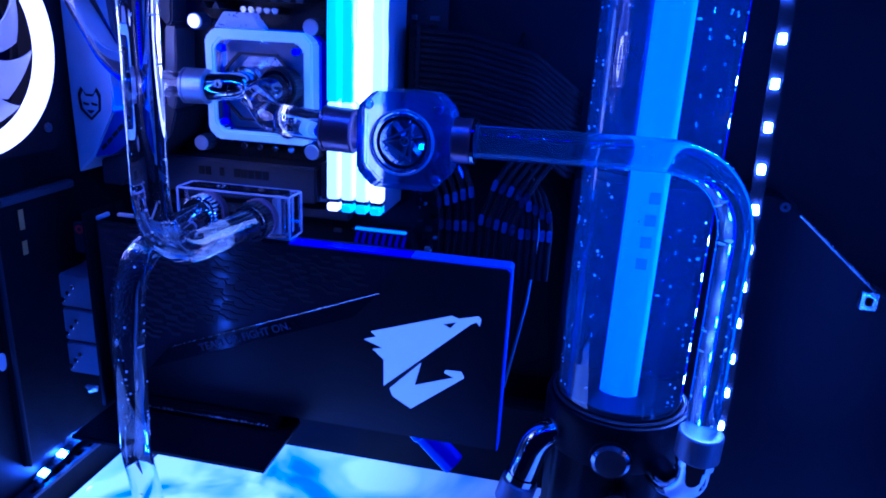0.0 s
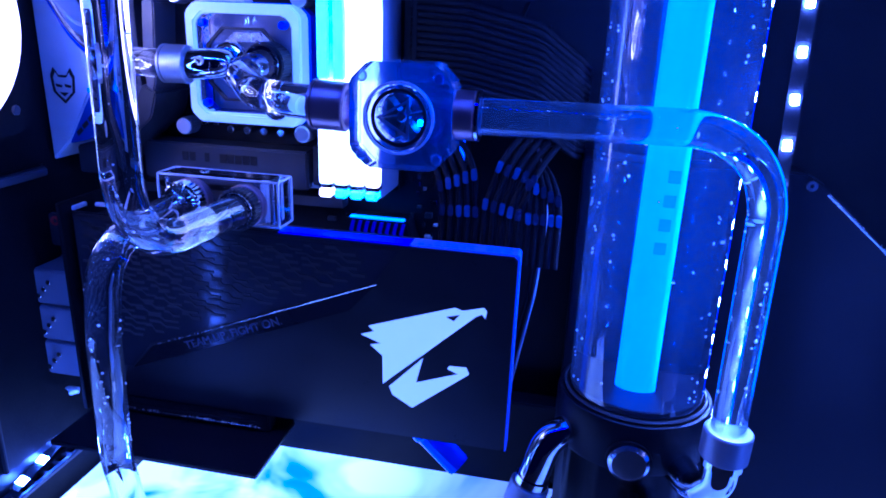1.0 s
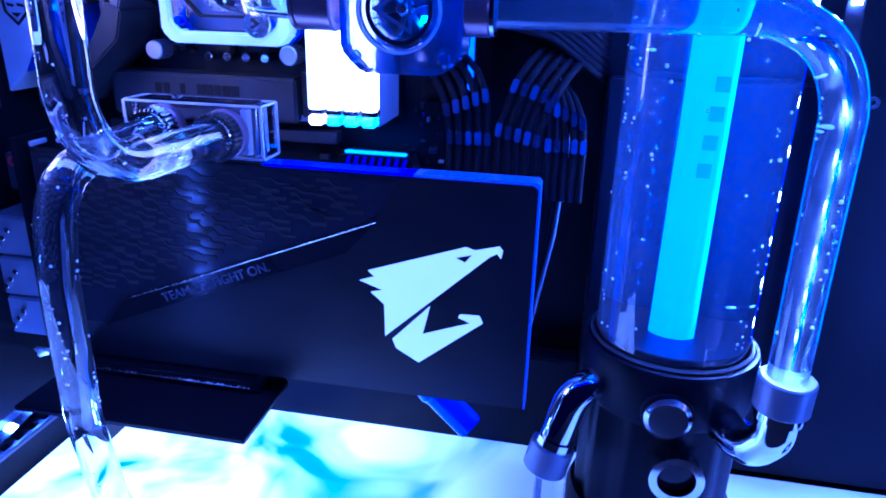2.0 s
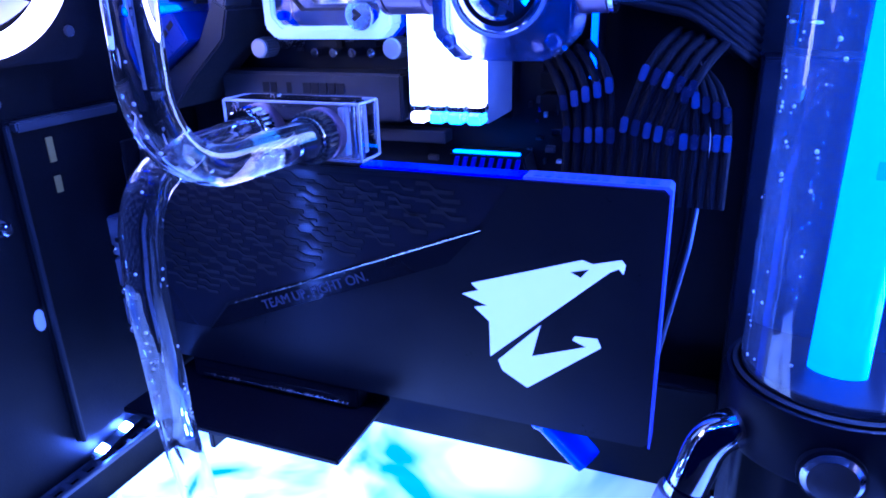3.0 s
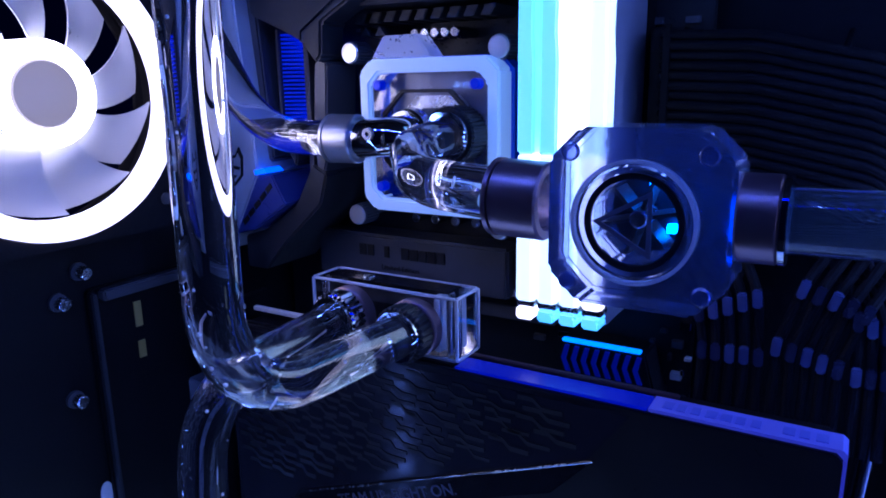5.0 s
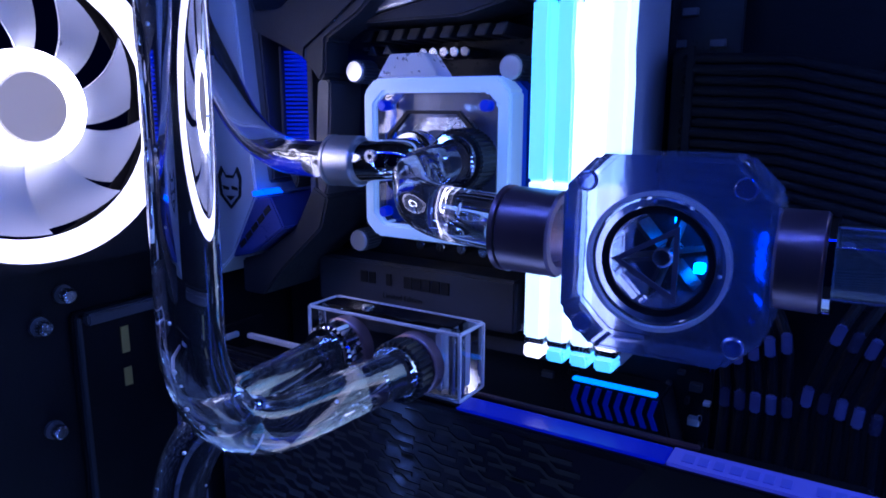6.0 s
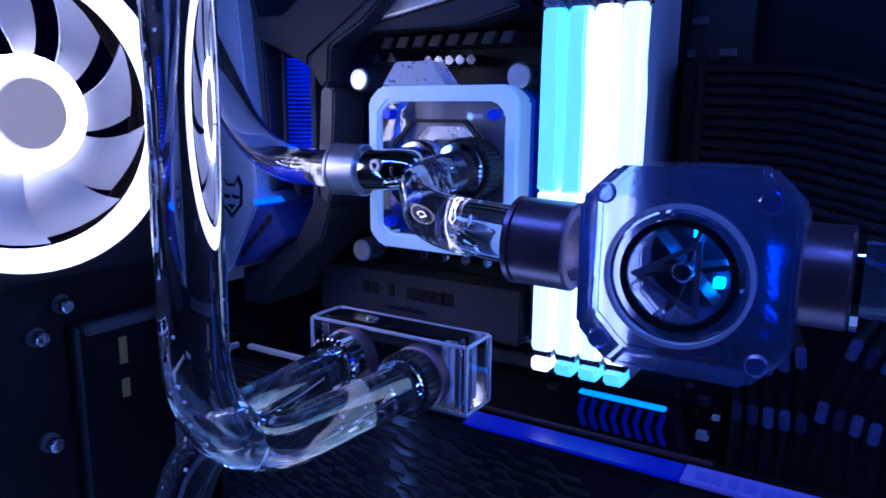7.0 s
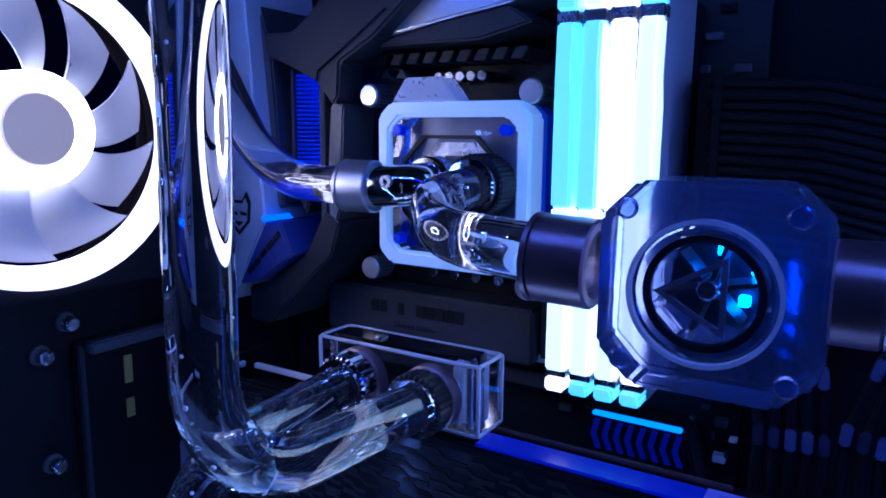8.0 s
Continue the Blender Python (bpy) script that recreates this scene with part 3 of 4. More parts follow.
part("badge_mark", prism([(-0.1395, 0.2930), (-0.1355, 0.2900), (-0.1395, 0.2870), (-0.1410, 0.2885), (-0.1385, 0.2900), (-0.1410, 0.2915)], 0.4484, 0.4489, "y"), INK, block)
for x, z in ((-0.2051, 0.2733), (-0.1252, 0.2735), (-0.1254, 0.3524), (-0.2052, 0.3525)):
    nut = part("thumb_nut", knurled((x, 0.4600, z), (x, 0.4715, z), 0.0055, 22), GREY, block)
    part("cap", rod((x, 0.4584, z), (x, 0.4599, z), 0.0051, 24, bevel=0.0007), NUT, nut, "bright round cap")
    part("stud", rod((x, 0.4716, z), (x, 0.5028, z), 0.0022, 12), STEEL, nut)

R_TUBE = 0.0082


def fitting(name, p0, p1, r, mat, lip=None):
    """A compression fitting along p0 to p1: knurled grip, thin lip ring."""
    t = thing(name, "compression fitting on a clear cooling tube", "fitting", "tube fittings")
    a, b = Vector(p0), Vector(p1)
    w = (b - a).normalized()
    part("collar", sweep([a, a + w * 0.0006, b - w * 0.0006, b], [r - 0.0006, r, r, r - 0.0006], 36, R_TUBE + 0.0004), mat, t)
    part("lip", sweep([b + w * 0.0002, b + w * 0.0016], r * 1.02, 36, R_TUBE + 0.0006), lip or STEEL, t)
    return t


# small white ball for the painted glints
GLINT_BALL = bpy.data.meshes.new("glint_bead")
bm = bmesh.new()
bmesh.ops.create_icosphere(bm, subdivisions=2, radius=1.0)
for f in bm.faces:
    f.smooth = True
bm.to_mesh(GLINT_BALL)
bm.free()
GLINT_BALL.materials.append(GLINT)


def coolant_tube(points, r_bend, label, n=12, r=R_TUBE, glints=10, span=(0.0, 1.0), size=0.00045, mat=None):
    """A bent tube full of clear coolant, with white beads on its wall as painted lamp reflections."""
    t = thing("cooling_tube", label, "tube", "clear cooling tubes")
    line = filleted(points, r_bend, n)
    clear(part("pipe", sweep(line, r, 32), mat or FILLED, t))
    total = sum((b - a).length for a, b in zip(line, line[1:]))
    for k in range(glints):
        far = total * random.uniform(*span)
        for a, b in zip(line, line[1:]):
            if far <= (b - a).length:
                break
            far -= (b - a).length
        way = (b - a).normalized()
        side = way.orthogonal().normalized()
        side.rotate(Matrix.Rotation(random.choice((0.5, 2.2, 3.6, 5.2)) + random.gauss(0, 0.12), 3, way))
        o = new("glint_bead", GLINT_BALL)
        o.parent = t
        s = size * random.uniform(0.6, 1.6)
        o.matrix_basis = Matrix.LocRotScale(a + way * far + side * (r - s * 0.45), None, (s, s, s))
    return t


random.seed(11)
# left port: silver collar and chrome elbow, tube rising beside the pale cover
f = fitting("tube_fitting", (-0.1850, 0.4255, 0.3135), (-0.1985, 0.4245, 0.3135), 0.0110, NUT, NUT)
e = thing("elbow_fitting", "chrome rotary elbow fitting on the water block", "fitting", "elbow fittings")
part("neck", sweep(filleted([(-0.1851, 0.4255, 0.3135), (-0.1660, 0.4265, 0.3150), (-0.1650, 0.4414, 0.3155)], 0.010), 0.0088, 28), CHROME, e)
part("seat_ring", rod((-0.165, 0.4330, 0.3155), (-0.165, 0.4413, 0.3155), 0.0112, 32, bevel=0.0008), CHROME, e)
part("screw", rod((-0.1740, 0.4165, 0.3165), (-0.1740, 0.4190, 0.3167), 0.0026, 18, inner=0.0012), STEEL, e)
coolant_tube([(-0.1960, 0.4245, 0.3135), (-0.2440, 0.4230, 0.3140), (-0.2560, 0.4000, 0.3700), (-0.2620, 0.3750, 0.4600)], 0.045, "clear bent tube rising from the processor block")
# right port: black ring, tube bending across to the flow meter
ring = thing("port_fitting", "black knurled port ring on the water block", "fitting", "tube fittings")
part("grip", knurled((-0.1400, 0.4280, 0.3155), (-0.1400, 0.4414, 0.3155), 0.0128, 40), SATIN, ring)
part("lip", rod((-0.1400, 0.4250, 0.3155), (-0.1400, 0.4279, 0.3155), 0.0108, 36, inner=0.0084), CHROME, ring)
coolant_tube([(-0.1400, 0.4300, 0.3155), (-0.1410, 0.4000, 0.3130), (-0.1130, 0.3640, 0.3060), (-0.0660, 0.3570, 0.3040)], 0.028, "clear bent tube from the water block to the flow meter")

# ---- flow meter ----
FX, FY, FZ = -0.0368, 0.3560, 0.3022
meter = thing("flow_meter", "clear octagonal flow meter with a spinner wheel", "flow meter")
def octo(h, c):
    return chamfer(FX - h, FX + h, FZ - h, FZ + h, c)
clear(part("body", prism(octo(0.0238, 0.0085), FY - 0.010, FY + 0.011, "y", 0.0012, hole=circle(FX, FZ, 0.0118, 8, math.radians(-112.5))), MILKY, meter, "thick cloudy octagonal body"))
clear(part("cover", rod((FX, FY - 0.0122, FZ), (FX, FY - 0.0102, FZ), 0.0150, 48, bevel=0.0006), CLEAR, meter))
part("outer_ring", sweep([(FX, FY - 0.0128, FZ), (FX, FY - 0.0102, FZ)], 0.0162, 48, 0.0152), EDGE, meter, "pale rim of the window")
part("ring", sweep([(FX, FY - 0.0112, FZ), (FX, FY - 0.0096, FZ)], 0.0128, 48, 0.0112), SATIN, meter, "dark seal ring")
part("back_disc", rod((FX, FY + 0.0085, FZ), (FX, FY + 0.0105, FZ), 0.0116, 40, bevel=0.0004), SATIN, meter, "dark chamber floor")
for dx, dz in ((0.0062, -0.0040), (0.0085, 0.0035), (0.0010, 0.0075)):
    part("lamp", box(FX + dx - 0.0012, FX + dx + 0.0012, FY + 0.0050, FY + 0.0075, FZ + dz - 0.0012, FZ + dz + 0.0012, 0.0003, 1), METER_LED, meter, "tiny blue lamp")
wheel = part("spinner", rod((FX, FY - 0.0060, FZ), (FX, FY + 0.0060, FZ), 0.0024, 20, bevel=0.0005), STEEL, meter, "spinner wheel with six vanes")
for k in range(6):
    a = math.radians(60 * k + 12)
    ux, uz = math.cos(a), math.sin(a)
    pts = [(FX + ux * 0.0026 - uz * 0.0005, FZ + uz * 0.0026 + ux * 0.0005), (FX + ux * 0.0102 - uz * 0.0005, FZ + uz * 0.0102 + ux * 0.0005),
           (FX + ux * 0.0102 + uz * 0.0005, FZ + uz * 0.0102 - ux * 0.0005), (FX + ux * 0.0026 + uz * 0.0005, FZ + uz * 0.0026 - ux * 0.0005)]
    part("vane", prism(pts, FY - 0.005, FY + 0.005, "y"), SLATE, wheel)
tri = circle(FX, FZ, 0.0102, 3, math.pi)
part("triangle_mark", prism(tri, FY - 0.0128, FY - 0.0123, "y", hole=circle(FX, FZ, 0.0078, 3, math.pi)), TEAL_INK, meter, "triangular mark")
for dx, dz in ((-1, -1), (1, -1), (-1, 1), (1, 1)):
    part("screw", rod((FX + dx * 0.0175, FY - 0.0112, FZ + dz * 0.0175), (FX + dx * 0.0175, FY - 0.0095, FZ + dz * 0.0175), 0.0026, 16, bevel=0.0006), MILKY, meter, "cloudy screw")
fitting("tube_fitting", (-0.0640, FY, 0.3040), (-0.0790, FY, 0.3045), 0.0114, BRONZE, BRONZE)
fitting("tube_fitting", (-0.0132, FY, 0.3038), (-0.0035, FY, 0.3038), 0.0112, BRONZE, CHROME)
coolant_tube([(-0.0120, FY, 0.3038), (0.1250, 0.3570, 0.3050), (0.1265, 0.3570, 0.1560)], 0.036, "clear tube bending down to the pump", 16, R_TUBE, 44, (0.3, 1.0), 0.0006, HAZY_PIPE)

# ---- reservoir and pump ----
RX, RY = 0.0875, 0.414
res = thing("reservoir", "tall clear tube reservoir with a glowing blue core", "reservoir")
clear(part("filled_tube", sweep([(RX, RY, 0.1500 + 0.031 * k) for k in range(11)], 0.0370, 72), HAZE, res, "clear tube full of coolant"))
# columns of white beads in place of lamp-strip reflections, a few scattered
random.seed(21)
for k in range(170):
    a, z = math.radians(random.choice((196, 208, 231, 312, 321, 338)) + random.gauss(0, 1.2)), 0.158 + 0.0125 * random.randrange(23) + random.gauss(0, 0.0012)
    if k % 4 == 0:
        a, z = random.uniform(0, 2 * math.pi), random.uniform(0.158, 0.44)
    o = new("glint_bead", GLINT_BALL)
    o.parent = res
    s = random.uniform(0.0003, 0.0009)
    o.matrix_basis = Matrix.LocRotScale((RX + (0.0370 - s * 0.45) * math.cos(a), RY + (0.0370 - s * 0.45) * math.sin(a), z), None, (s, s, s))
part("bottom_disc", rod((RX, RY, 0.1503), (RX, RY, 0.1540), 0.0368, 56, bevel=0.0006), PUMP, res, "dark bottom inside the tube")
core = part("core", sweep([(RX, RY, 0.1500), (RX + 0.0012, RY, 0.4590)], 0.0078, 40, 0.0064), GLOW_CORE, res, "glowing blue inner tube")
for k in range(4):
    part("word_bar", box(RX - 0.0012 + 0.0006 * k, RX + 0.0036 + 0.0006 * k, RY - 0.0084, RY - 0.0078, 0.2340 + 0.0125 * k, 0.2405 + 0.0125 * k, 0.0001, 1), CORE_INK, core)
base = thing("pump", "black round pump base with side ports under the reservoir", "pump")
part("collar", lathe([(0.0380, 0.1180), (0.0425, 0.1190), (0.0432, 0.1210), (0.0432, 0.1440), (0.0422, 0.1475), (0.0405, 0.1478), (0.0405, 0.1425), (0.0100, 0.1415)], RX, RY, 64), PUMP, base, "black screw collar")
part("seal", lathe([(0.0395, 0.1479), (0.0400, 0.1490), (0.0385, 0.1500), (0.0379, 0.1495), (0.0379, 0.1479)], RX, RY, 64), RUBBER, base)
ridges = []
for k in range(48):
    a = 2 * math.pi * k / 48
    r = 0.0400 if k % 4 < 2 else 0.0378
    ridges.append((RX + r * math.cos(a), RY + r * math.sin(a)))
part("body", prism(ridges, 0.0560, 0.1178, "z", 0.0005), PUMP, base, "black ribbed pump body")
part("foot", lathe([(0.0440, FLOOR_Z), (0.0440, 0.0500), (0.0420, 0.0558), (0.0300, 0.0559)], RX, RY, 48), BLACK, base)


def chrome_elbow(points, r, collar_end):
    t = thing("elbow_fitting", "polished chrome angled elbow on the pump", "fitting", "elbow fittings")
    pts = filleted(points, 0.012, 8)
    part("neck", sweep(pts, r, 28), CHROME, t)
    a, b = Vector(points[0]), Vector(points[1])
    w = (b - a).normalized()
    part("joint", sweep([a, a + w * 0.0035], r * 1.18, 28), CHROME, t)
    c, d = Vector(points[-2]), Vector(points[-1])
    w = (d - c).normalized()
    part("joint", sweep([d - w * 0.004, d], r * 1.15, 28), CHROME, t)
    part("collar", rod(d + w * 0.0002, d + w * 0.0155, collar_end, 36, bevel=0.0008), PLATE, t, "dull nickel collar")
    return t


chrome_elbow([(0.0560, 0.3960, 0.1280), (0.0420, 0.3860, 0.1250), (0.0345, 0.3830, 0.0960)], 0.0085, 0.0112)
coolant_tube([(0.0342, 0.3828, 0.0860), (0.0335, 0.3825, FLOOR_Z + 0.001)], 0.01, "short clear tube from the pump elbow to the floor")
chrome_elbow([(0.1080, 0.3860, 0.1220), (0.1200, 0.3640, 0.1200), (0.1262, 0.3572, 0.1330), (0.1265, 0.3570, 0.1470)], 0.0088, 0.0116)
# front plug and lower port
plug = thing("port_plug", "round polished plug in the pump body", "plug")
part("cap", rod((0.0845, 0.3665, 0.1275), (0.0845, 0.3790, 0.1275), 0.0108, 36, bevel=0.002), NICKEL, plug)
part("ring", rod((0.0845, 0.3695, 0.1275), (0.0845, 0.3755, 0.1275), 0.0120, 36, inner=0.0109), SATIN, plug)
low = thing("port_fitting", "chrome port ring in the pump body", "fitting", "tube fittings")
part("ring", rod((0.0915, 0.3620, 0.0990), (0.0915, 0.3770, 0.0990), 0.0125, 36, inner=0.0088), CHROME, low)
part("bore", rod((0.0915, 0.3670, 0.0990), (0.0915, 0.3769, 0.0990), 0.0086, 30), GLOSS, low)

# ---- graphics card ----
GX, GY = 0.0165, 0.3995
card = thing("graphics_card", "black graphics card standing upright, water cooled, lit emblem", "graphics card")
part("backplate", prism(round_rect(GX - 0.2720, GX, 0.1020, 0.2236, 0.0035), GY, GY + 0.0025, "y", 0.0005), SATIN, card, "satin black metal backplate")
part("edge_trim", prism([(GX + 0.0002, 0.1020), (GX + 0.0011, 0.1020), (GX + 0.0011, 0.2240), (GX - 0.0005, 0.2254), (GX - 0.060, 0.2254), (GX - 0.060, 0.2242), (GX - 0.002, 0.2242), (GX + 0.0002, 0.2220)], GY + 0.0005, GY + 0.0120, "y"), GLOW_EDGE, card, "lit pale edge trim")
part("top_rail", box(GX - 0.1385, GX - 0.0605, GY + 0.0005, GY + 0.0118, 0.2240, 0.2252, 0.0003), RAIL, card, "clear lit rail along the top edge")
part("card_board", box(GX - 0.2760, GX - 0.004, GY + 0.0045, GY + 0.0062, 0.1016, 0.2236, 0.0003), PCB, card)
part("cooler_body", box(GX - 0.2700, GX - 0.0035, GY + 0.0065, GY + 0.0300, 0.1020, 0.2194, 0.001), BLACK, card, "black cooler body")
part("top_lip", box(-0.1290, -0.0380, 0.4235, 0.4262, 0.2196, 0.2212, 0.0004), BRONZE, card)
for k, w in enumerate((6, 5, 5, 6, 6, 5, 5, 0, 6, 5, 6)):
    if w:
        x = GX - 0.0560 + 0.0048 * k
        part("word_bar", box(x, x + 0.0006 * w, GY + 0.0030, GY + 0.0085, 0.22545, 0.2257, 0), EDGE_INK, card)
# left end of the card: slot bracket and small parts
part("bracket", box(GX - 0.2800, GX - 0.2770, GY - 0.004, GY + 0.036, 0.0890, 0.2300, 0.0005), BLACK, card, "dark slot bracket")
tab = part("bracket_tab", prism(round_rect(GX - 0.3080, GX - 0.2980, 0.1930, 0.2150, 0.002), GY + 0.0215, GY + 0.0235, "y"), SLATE, card, "slate tab with a red ring")
part("ring", sweep([(GX - 0.3032, GY + 0.0214, 0.2100), (GX - 0.3032, GY + 0.0208, 0.2100)], 0.0032, 20, 0.0016), RED, tab)
part("contact_bar", box(GX - 0.2860, GX - 0.2750, GY + 0.0060, GY + 0.0180, 0.2236, 0.2262, 0.0004), STICKER, card, "pale contact bar")
part("contact_bar", box(GX - 0.2700, GX - 0.2220, GY + 0.0180, GY + 0.0210, 0.2236, 0.2258, 0.0003), STICKER, card, "pale contact bar")
shelf = [(GX - 0.2760, 0.3590), (-0.1227, 0.3590), (-0.1232, 0.4180), (-0.1400, 0.4340), (GX - 0.2760, 0.4340)]
part("mount_shelf", prism(shelf, 0.0850, 0.0886, "z", 0.0008), PUMP, card, "black shelf of the upright card mount")
part("slot_riser", box(GX - 0.2600, GX - 0.1500, GY + 0.0010, GY + 0.0120, 0.0888, 0.1015, 0.0008), PUMP, card, "black riser slot under the card")
part("mount_leg", box(-0.2500, -0.2460, 0.4080, 0.4330, FLOOR_Z, 0.0848, 0.0006), PUMP, card)
part("slot_edge", box(GX - 0.2520, GX - 0.1550, GY - 0.0012, GY + 0.0008, 0.0922, 0.0932, 0.0003), STEEL, card, "bright slot edge")
for k in range(60):
    x = GX - 0.2540 + 0.0016 * k
    part("contact", box(x, x + 0.0007, GY + 0.0001, GY + 0.0009, 0.0958, 0.0966, 0), NICKEL, card)
# slogan band
band = [(GX - 0.2260, 0.1412), (GX - 0.0790, 0.1998), (GX - 0.0955, 0.1815), (GX - 0.2415, 0.1235)]
part("slogan_band", prism(band, GY - 0.0008, GY - 0.0001, "y"), GLOSS, card, "gloss black slanted band")
part("band_edge", sweep([(GX - 0.2260, GY - 0.0008, 0.1412), (GX - 0.0790, GY - 0.0008, 0.1998)], 0.00045, 8), STEEL, card)
ang = 21.6
lettering("slogan", "TEAM UP. FIGHT ON.", 0.0074, pose(-0.1853, GY - 0.0010, 0.1421, 90, -ang, 0), TEAL_INK, card)
# emblem in two pieces
A = [(-0.0331, 0.1908), (-0.0287, 0.1894), (-0.0167, 0.1927), (-0.0149, 0.1906), (-0.0156, 0.1864), (-0.0176, 0.1888), (-0.0211, 0.1869), (-0.0745, 0.1368), (-0.0750, 0.1552), (-0.0823, 0.1614), (-0.0757, 0.1630), (-0.0881, 0.1674), (-0.0801, 0.1702), (-0.0836, 0.1733)]
B = [(-0.0706, 0.1355), (-0.0506, 0.1568), (-0.0544, 0.1402), (-0.0293, 0.1495), (-0.0359, 0.1521), (-0.0349, 0.1539), (-0.0250, 0.1543), (-0.0231, 0.1503), (-0.0562, 0.1233), (-0.0685, 0.1303)]
part("emblem", prism([(GX + a, b) for a, b in A], GY - 0.0007, GY - 0.0001, "y"), GLOW_EMBLEM, card, "glowing angular emblem, upper piece")
part("emblem", prism([(GX + a, b) for a, b in B], GY - 0.0007, GY - 0.0001, "y"), GLOW_EMBLEM, card, "glowing angular emblem, lower piece")
part("emblem_notch", prism([(GX - 0.0378, 0.1849), (GX - 0.0301, 0.1871), (GX - 0.0333, 0.1829)], GY - 0.0011, GY - 0.0008, "y"), SATIN, card)
# engraved upper panel with slashes
part("engraved_panel", prism([(GX - 0.2700, 0.1245), (GX - 0.2415, 0.1245), (GX - 0.2275, 0.1422), (GX - 0.0805, 0.2006), (GX - 0.0660, 0.2210), (GX - 0.2700, 0.2210)], GY - 0.0006, GY - 0.0001, "y"), CARD_PANEL, card, "gloss black engraved panel")
random.seed(5)
for row in range(19):
    z = 0.1440 + row * 0.0040
    x = -0.268 + (row % 2) * 0.006 + random.uniform(0, 0.004)
    while x < -0.10:
        ln = random.uniform(0.011, 0.021)
        floor_z = 0.1450 + max(0.0, (x + ln + 0.2275) * 0.398)
        w, d = random.uniform(0.0006, 0.0011), random.uniform(0.0018, 0.0036)
        if z > floor_z and z + d < 0.2195:
            p = [(x, z + d), (x + ln * 0.35, z + d), (x + ln * 0.55, z), (x + ln, z)]
            pts = [(GX + a, b + w) for a, b in p] + [(GX + a, b - w) for a, b in reversed(p)]
            part("slash", prism(pts, GY - 0.0010, GY - 0.00062, "y"), INK, card)
        x += ln + random.uniform(0.0006, 0.0022)

# ---- terminal block on the card ----
TX0, TX1, TY0, TY1, TZ0, TZ1 = -0.1975, -0.1223, 0.4030, 0.4215, 0.2256, 0.2526
term = thing("terminal_block", "clear acrylic terminal block on the graphics card", "terminal")
clear(part("body", box(TX0, TX1, TY0, TY1, TZ0, TZ1, 0.0010), CLEAR_BODY, term))
# thin pale strips added for the light caught along the block's edges
E2 = 0.0006
for a in (TX0, TX1):
    for b in (TY0, TY1):
        part("edge", box(a - E2, a + E2, b - E2, b + E2, TZ0, TZ1, 0.0002, 1), EDGE, term)
    for c in (TZ0 + 0.0003, TZ1):
        part("edge", box(a - E2, a + E2, TY0 + E2, TY1 - E2, c - E2, c + E2, 0.0002, 1), EDGE, term)
for b in (TY0, TY1):
    for c in (TZ0 + 0.0003, TZ1):
        part("edge", box(TX0 + E2, TX1 - E2, b - E2, b + E2, c - E2, c + E2, 0.0002, 1), EDGE, term)
part("channel", box(TX1 - 0.0120, TX1 - 0.0090, TY0 + 0.003, TY1 - 0.004, TZ0 + 0.002, TZ1 - 0.002, 0.0004), EDGE, term, "milled channel wall")
part("top_plate", box(TX0 + 0.006, TX1 - 0.006, TY0 + 0.004, TY1 - 0.003, TZ1 + 0.0002, TZ1 + 0.0010, 0.0002), GLOSS, term, "black inset on top")
for x in (TX0 + 0.004, TX1 - 0.0055):
    part("bolt", rod((x, TY0 + 0.006, TZ0 + 0.001), (x, TY0 + 0.006, TZ1 - 0.001), 0.0017, 14), STEEL, term)
part("bolt_head", rod((-0.1700, 0.4085, TZ1 + 0.0011), (-0.1700, 0.4085, TZ1 + 0.0030), 0.0030, 18, bevel=0.0005), STEEL, term)


def terminal_port(x, z, grip):
    t = thing("tube_fitting", "black and silver fitting on the terminal block", "fitting", "tube fittings")
    part("seat_ring", rod((x, TY0 - 0.0065, z), (x, TY0 - 0.0003, z), 0.0124, 36, bevel=0.0006), BRONZE, t, "dull bronze ring")
    part("grip", knurled((x, TY0 - 0.0155, z), (x, TY0 - 0.0067, z), 0.0122, 30, 0.0008), grip, t)
    part("lip", sweep([(x, TY0 - 0.0172, z), (x, TY0 - 0.0157, z)], 0.0106, 36, 0.0084), CHROME, t)
    return t


terminal_port(-0.1410, 0.2388, SATIN)
terminal_port(-0.1745, 0.2398, CHROME)
coolant_tube([(-0.1462, 0.3050, 0.4600), (-0.1488, 0.3042, 0.2387), (-0.1410, 0.3900, 0.2388)], 0.034, "clear tube hanging down and bending to the graphics card", 14, 0.0088, 70, (0.1, 0.95), 0.0005)
coolant_tube([(-0.1745, 0.3900, 0.2398), (-0.1700, 0.3140, 0.2385), (-0.1745, 0.3130, 0.1900), (-0.1880, 0.3280, 0.1100), (-0.1780, 0.3290, 0.0450), (-0.0600, 0.3200, 0.0405)], 0.028, "clear tube bending down from the graphics card to the floor", 12, R_TUBE, 64, (0.12, 0.62), 0.0005)

# ---- left side: bracket blocks, grille, screws ----
for k in range(3):
    z = 0.1590 - 0.0255 * k
    t = thing("slot_connector", "grey metal connector shell in the slot bracket", "connector", "slot connectors")
    part("shell", box(-0.2945, -0.2660, 0.4020, 0.4330, z, z + 0.0240, 0.001), PLATE, t)
    for j in range(3):
        part("screw", rod((-0.2890 + 0.004 * j, 0.4000, z + 0.006 + 0.005 * j), (-0.2890 + 0.004 * j, 0.4019, z + 0.006 + 0.005 * j), 0.0018, 10, bevel=0.0003), CHROME, t)
grille = thing("vent_grille", "black slotted vent grille beside the lit floor", "grille")
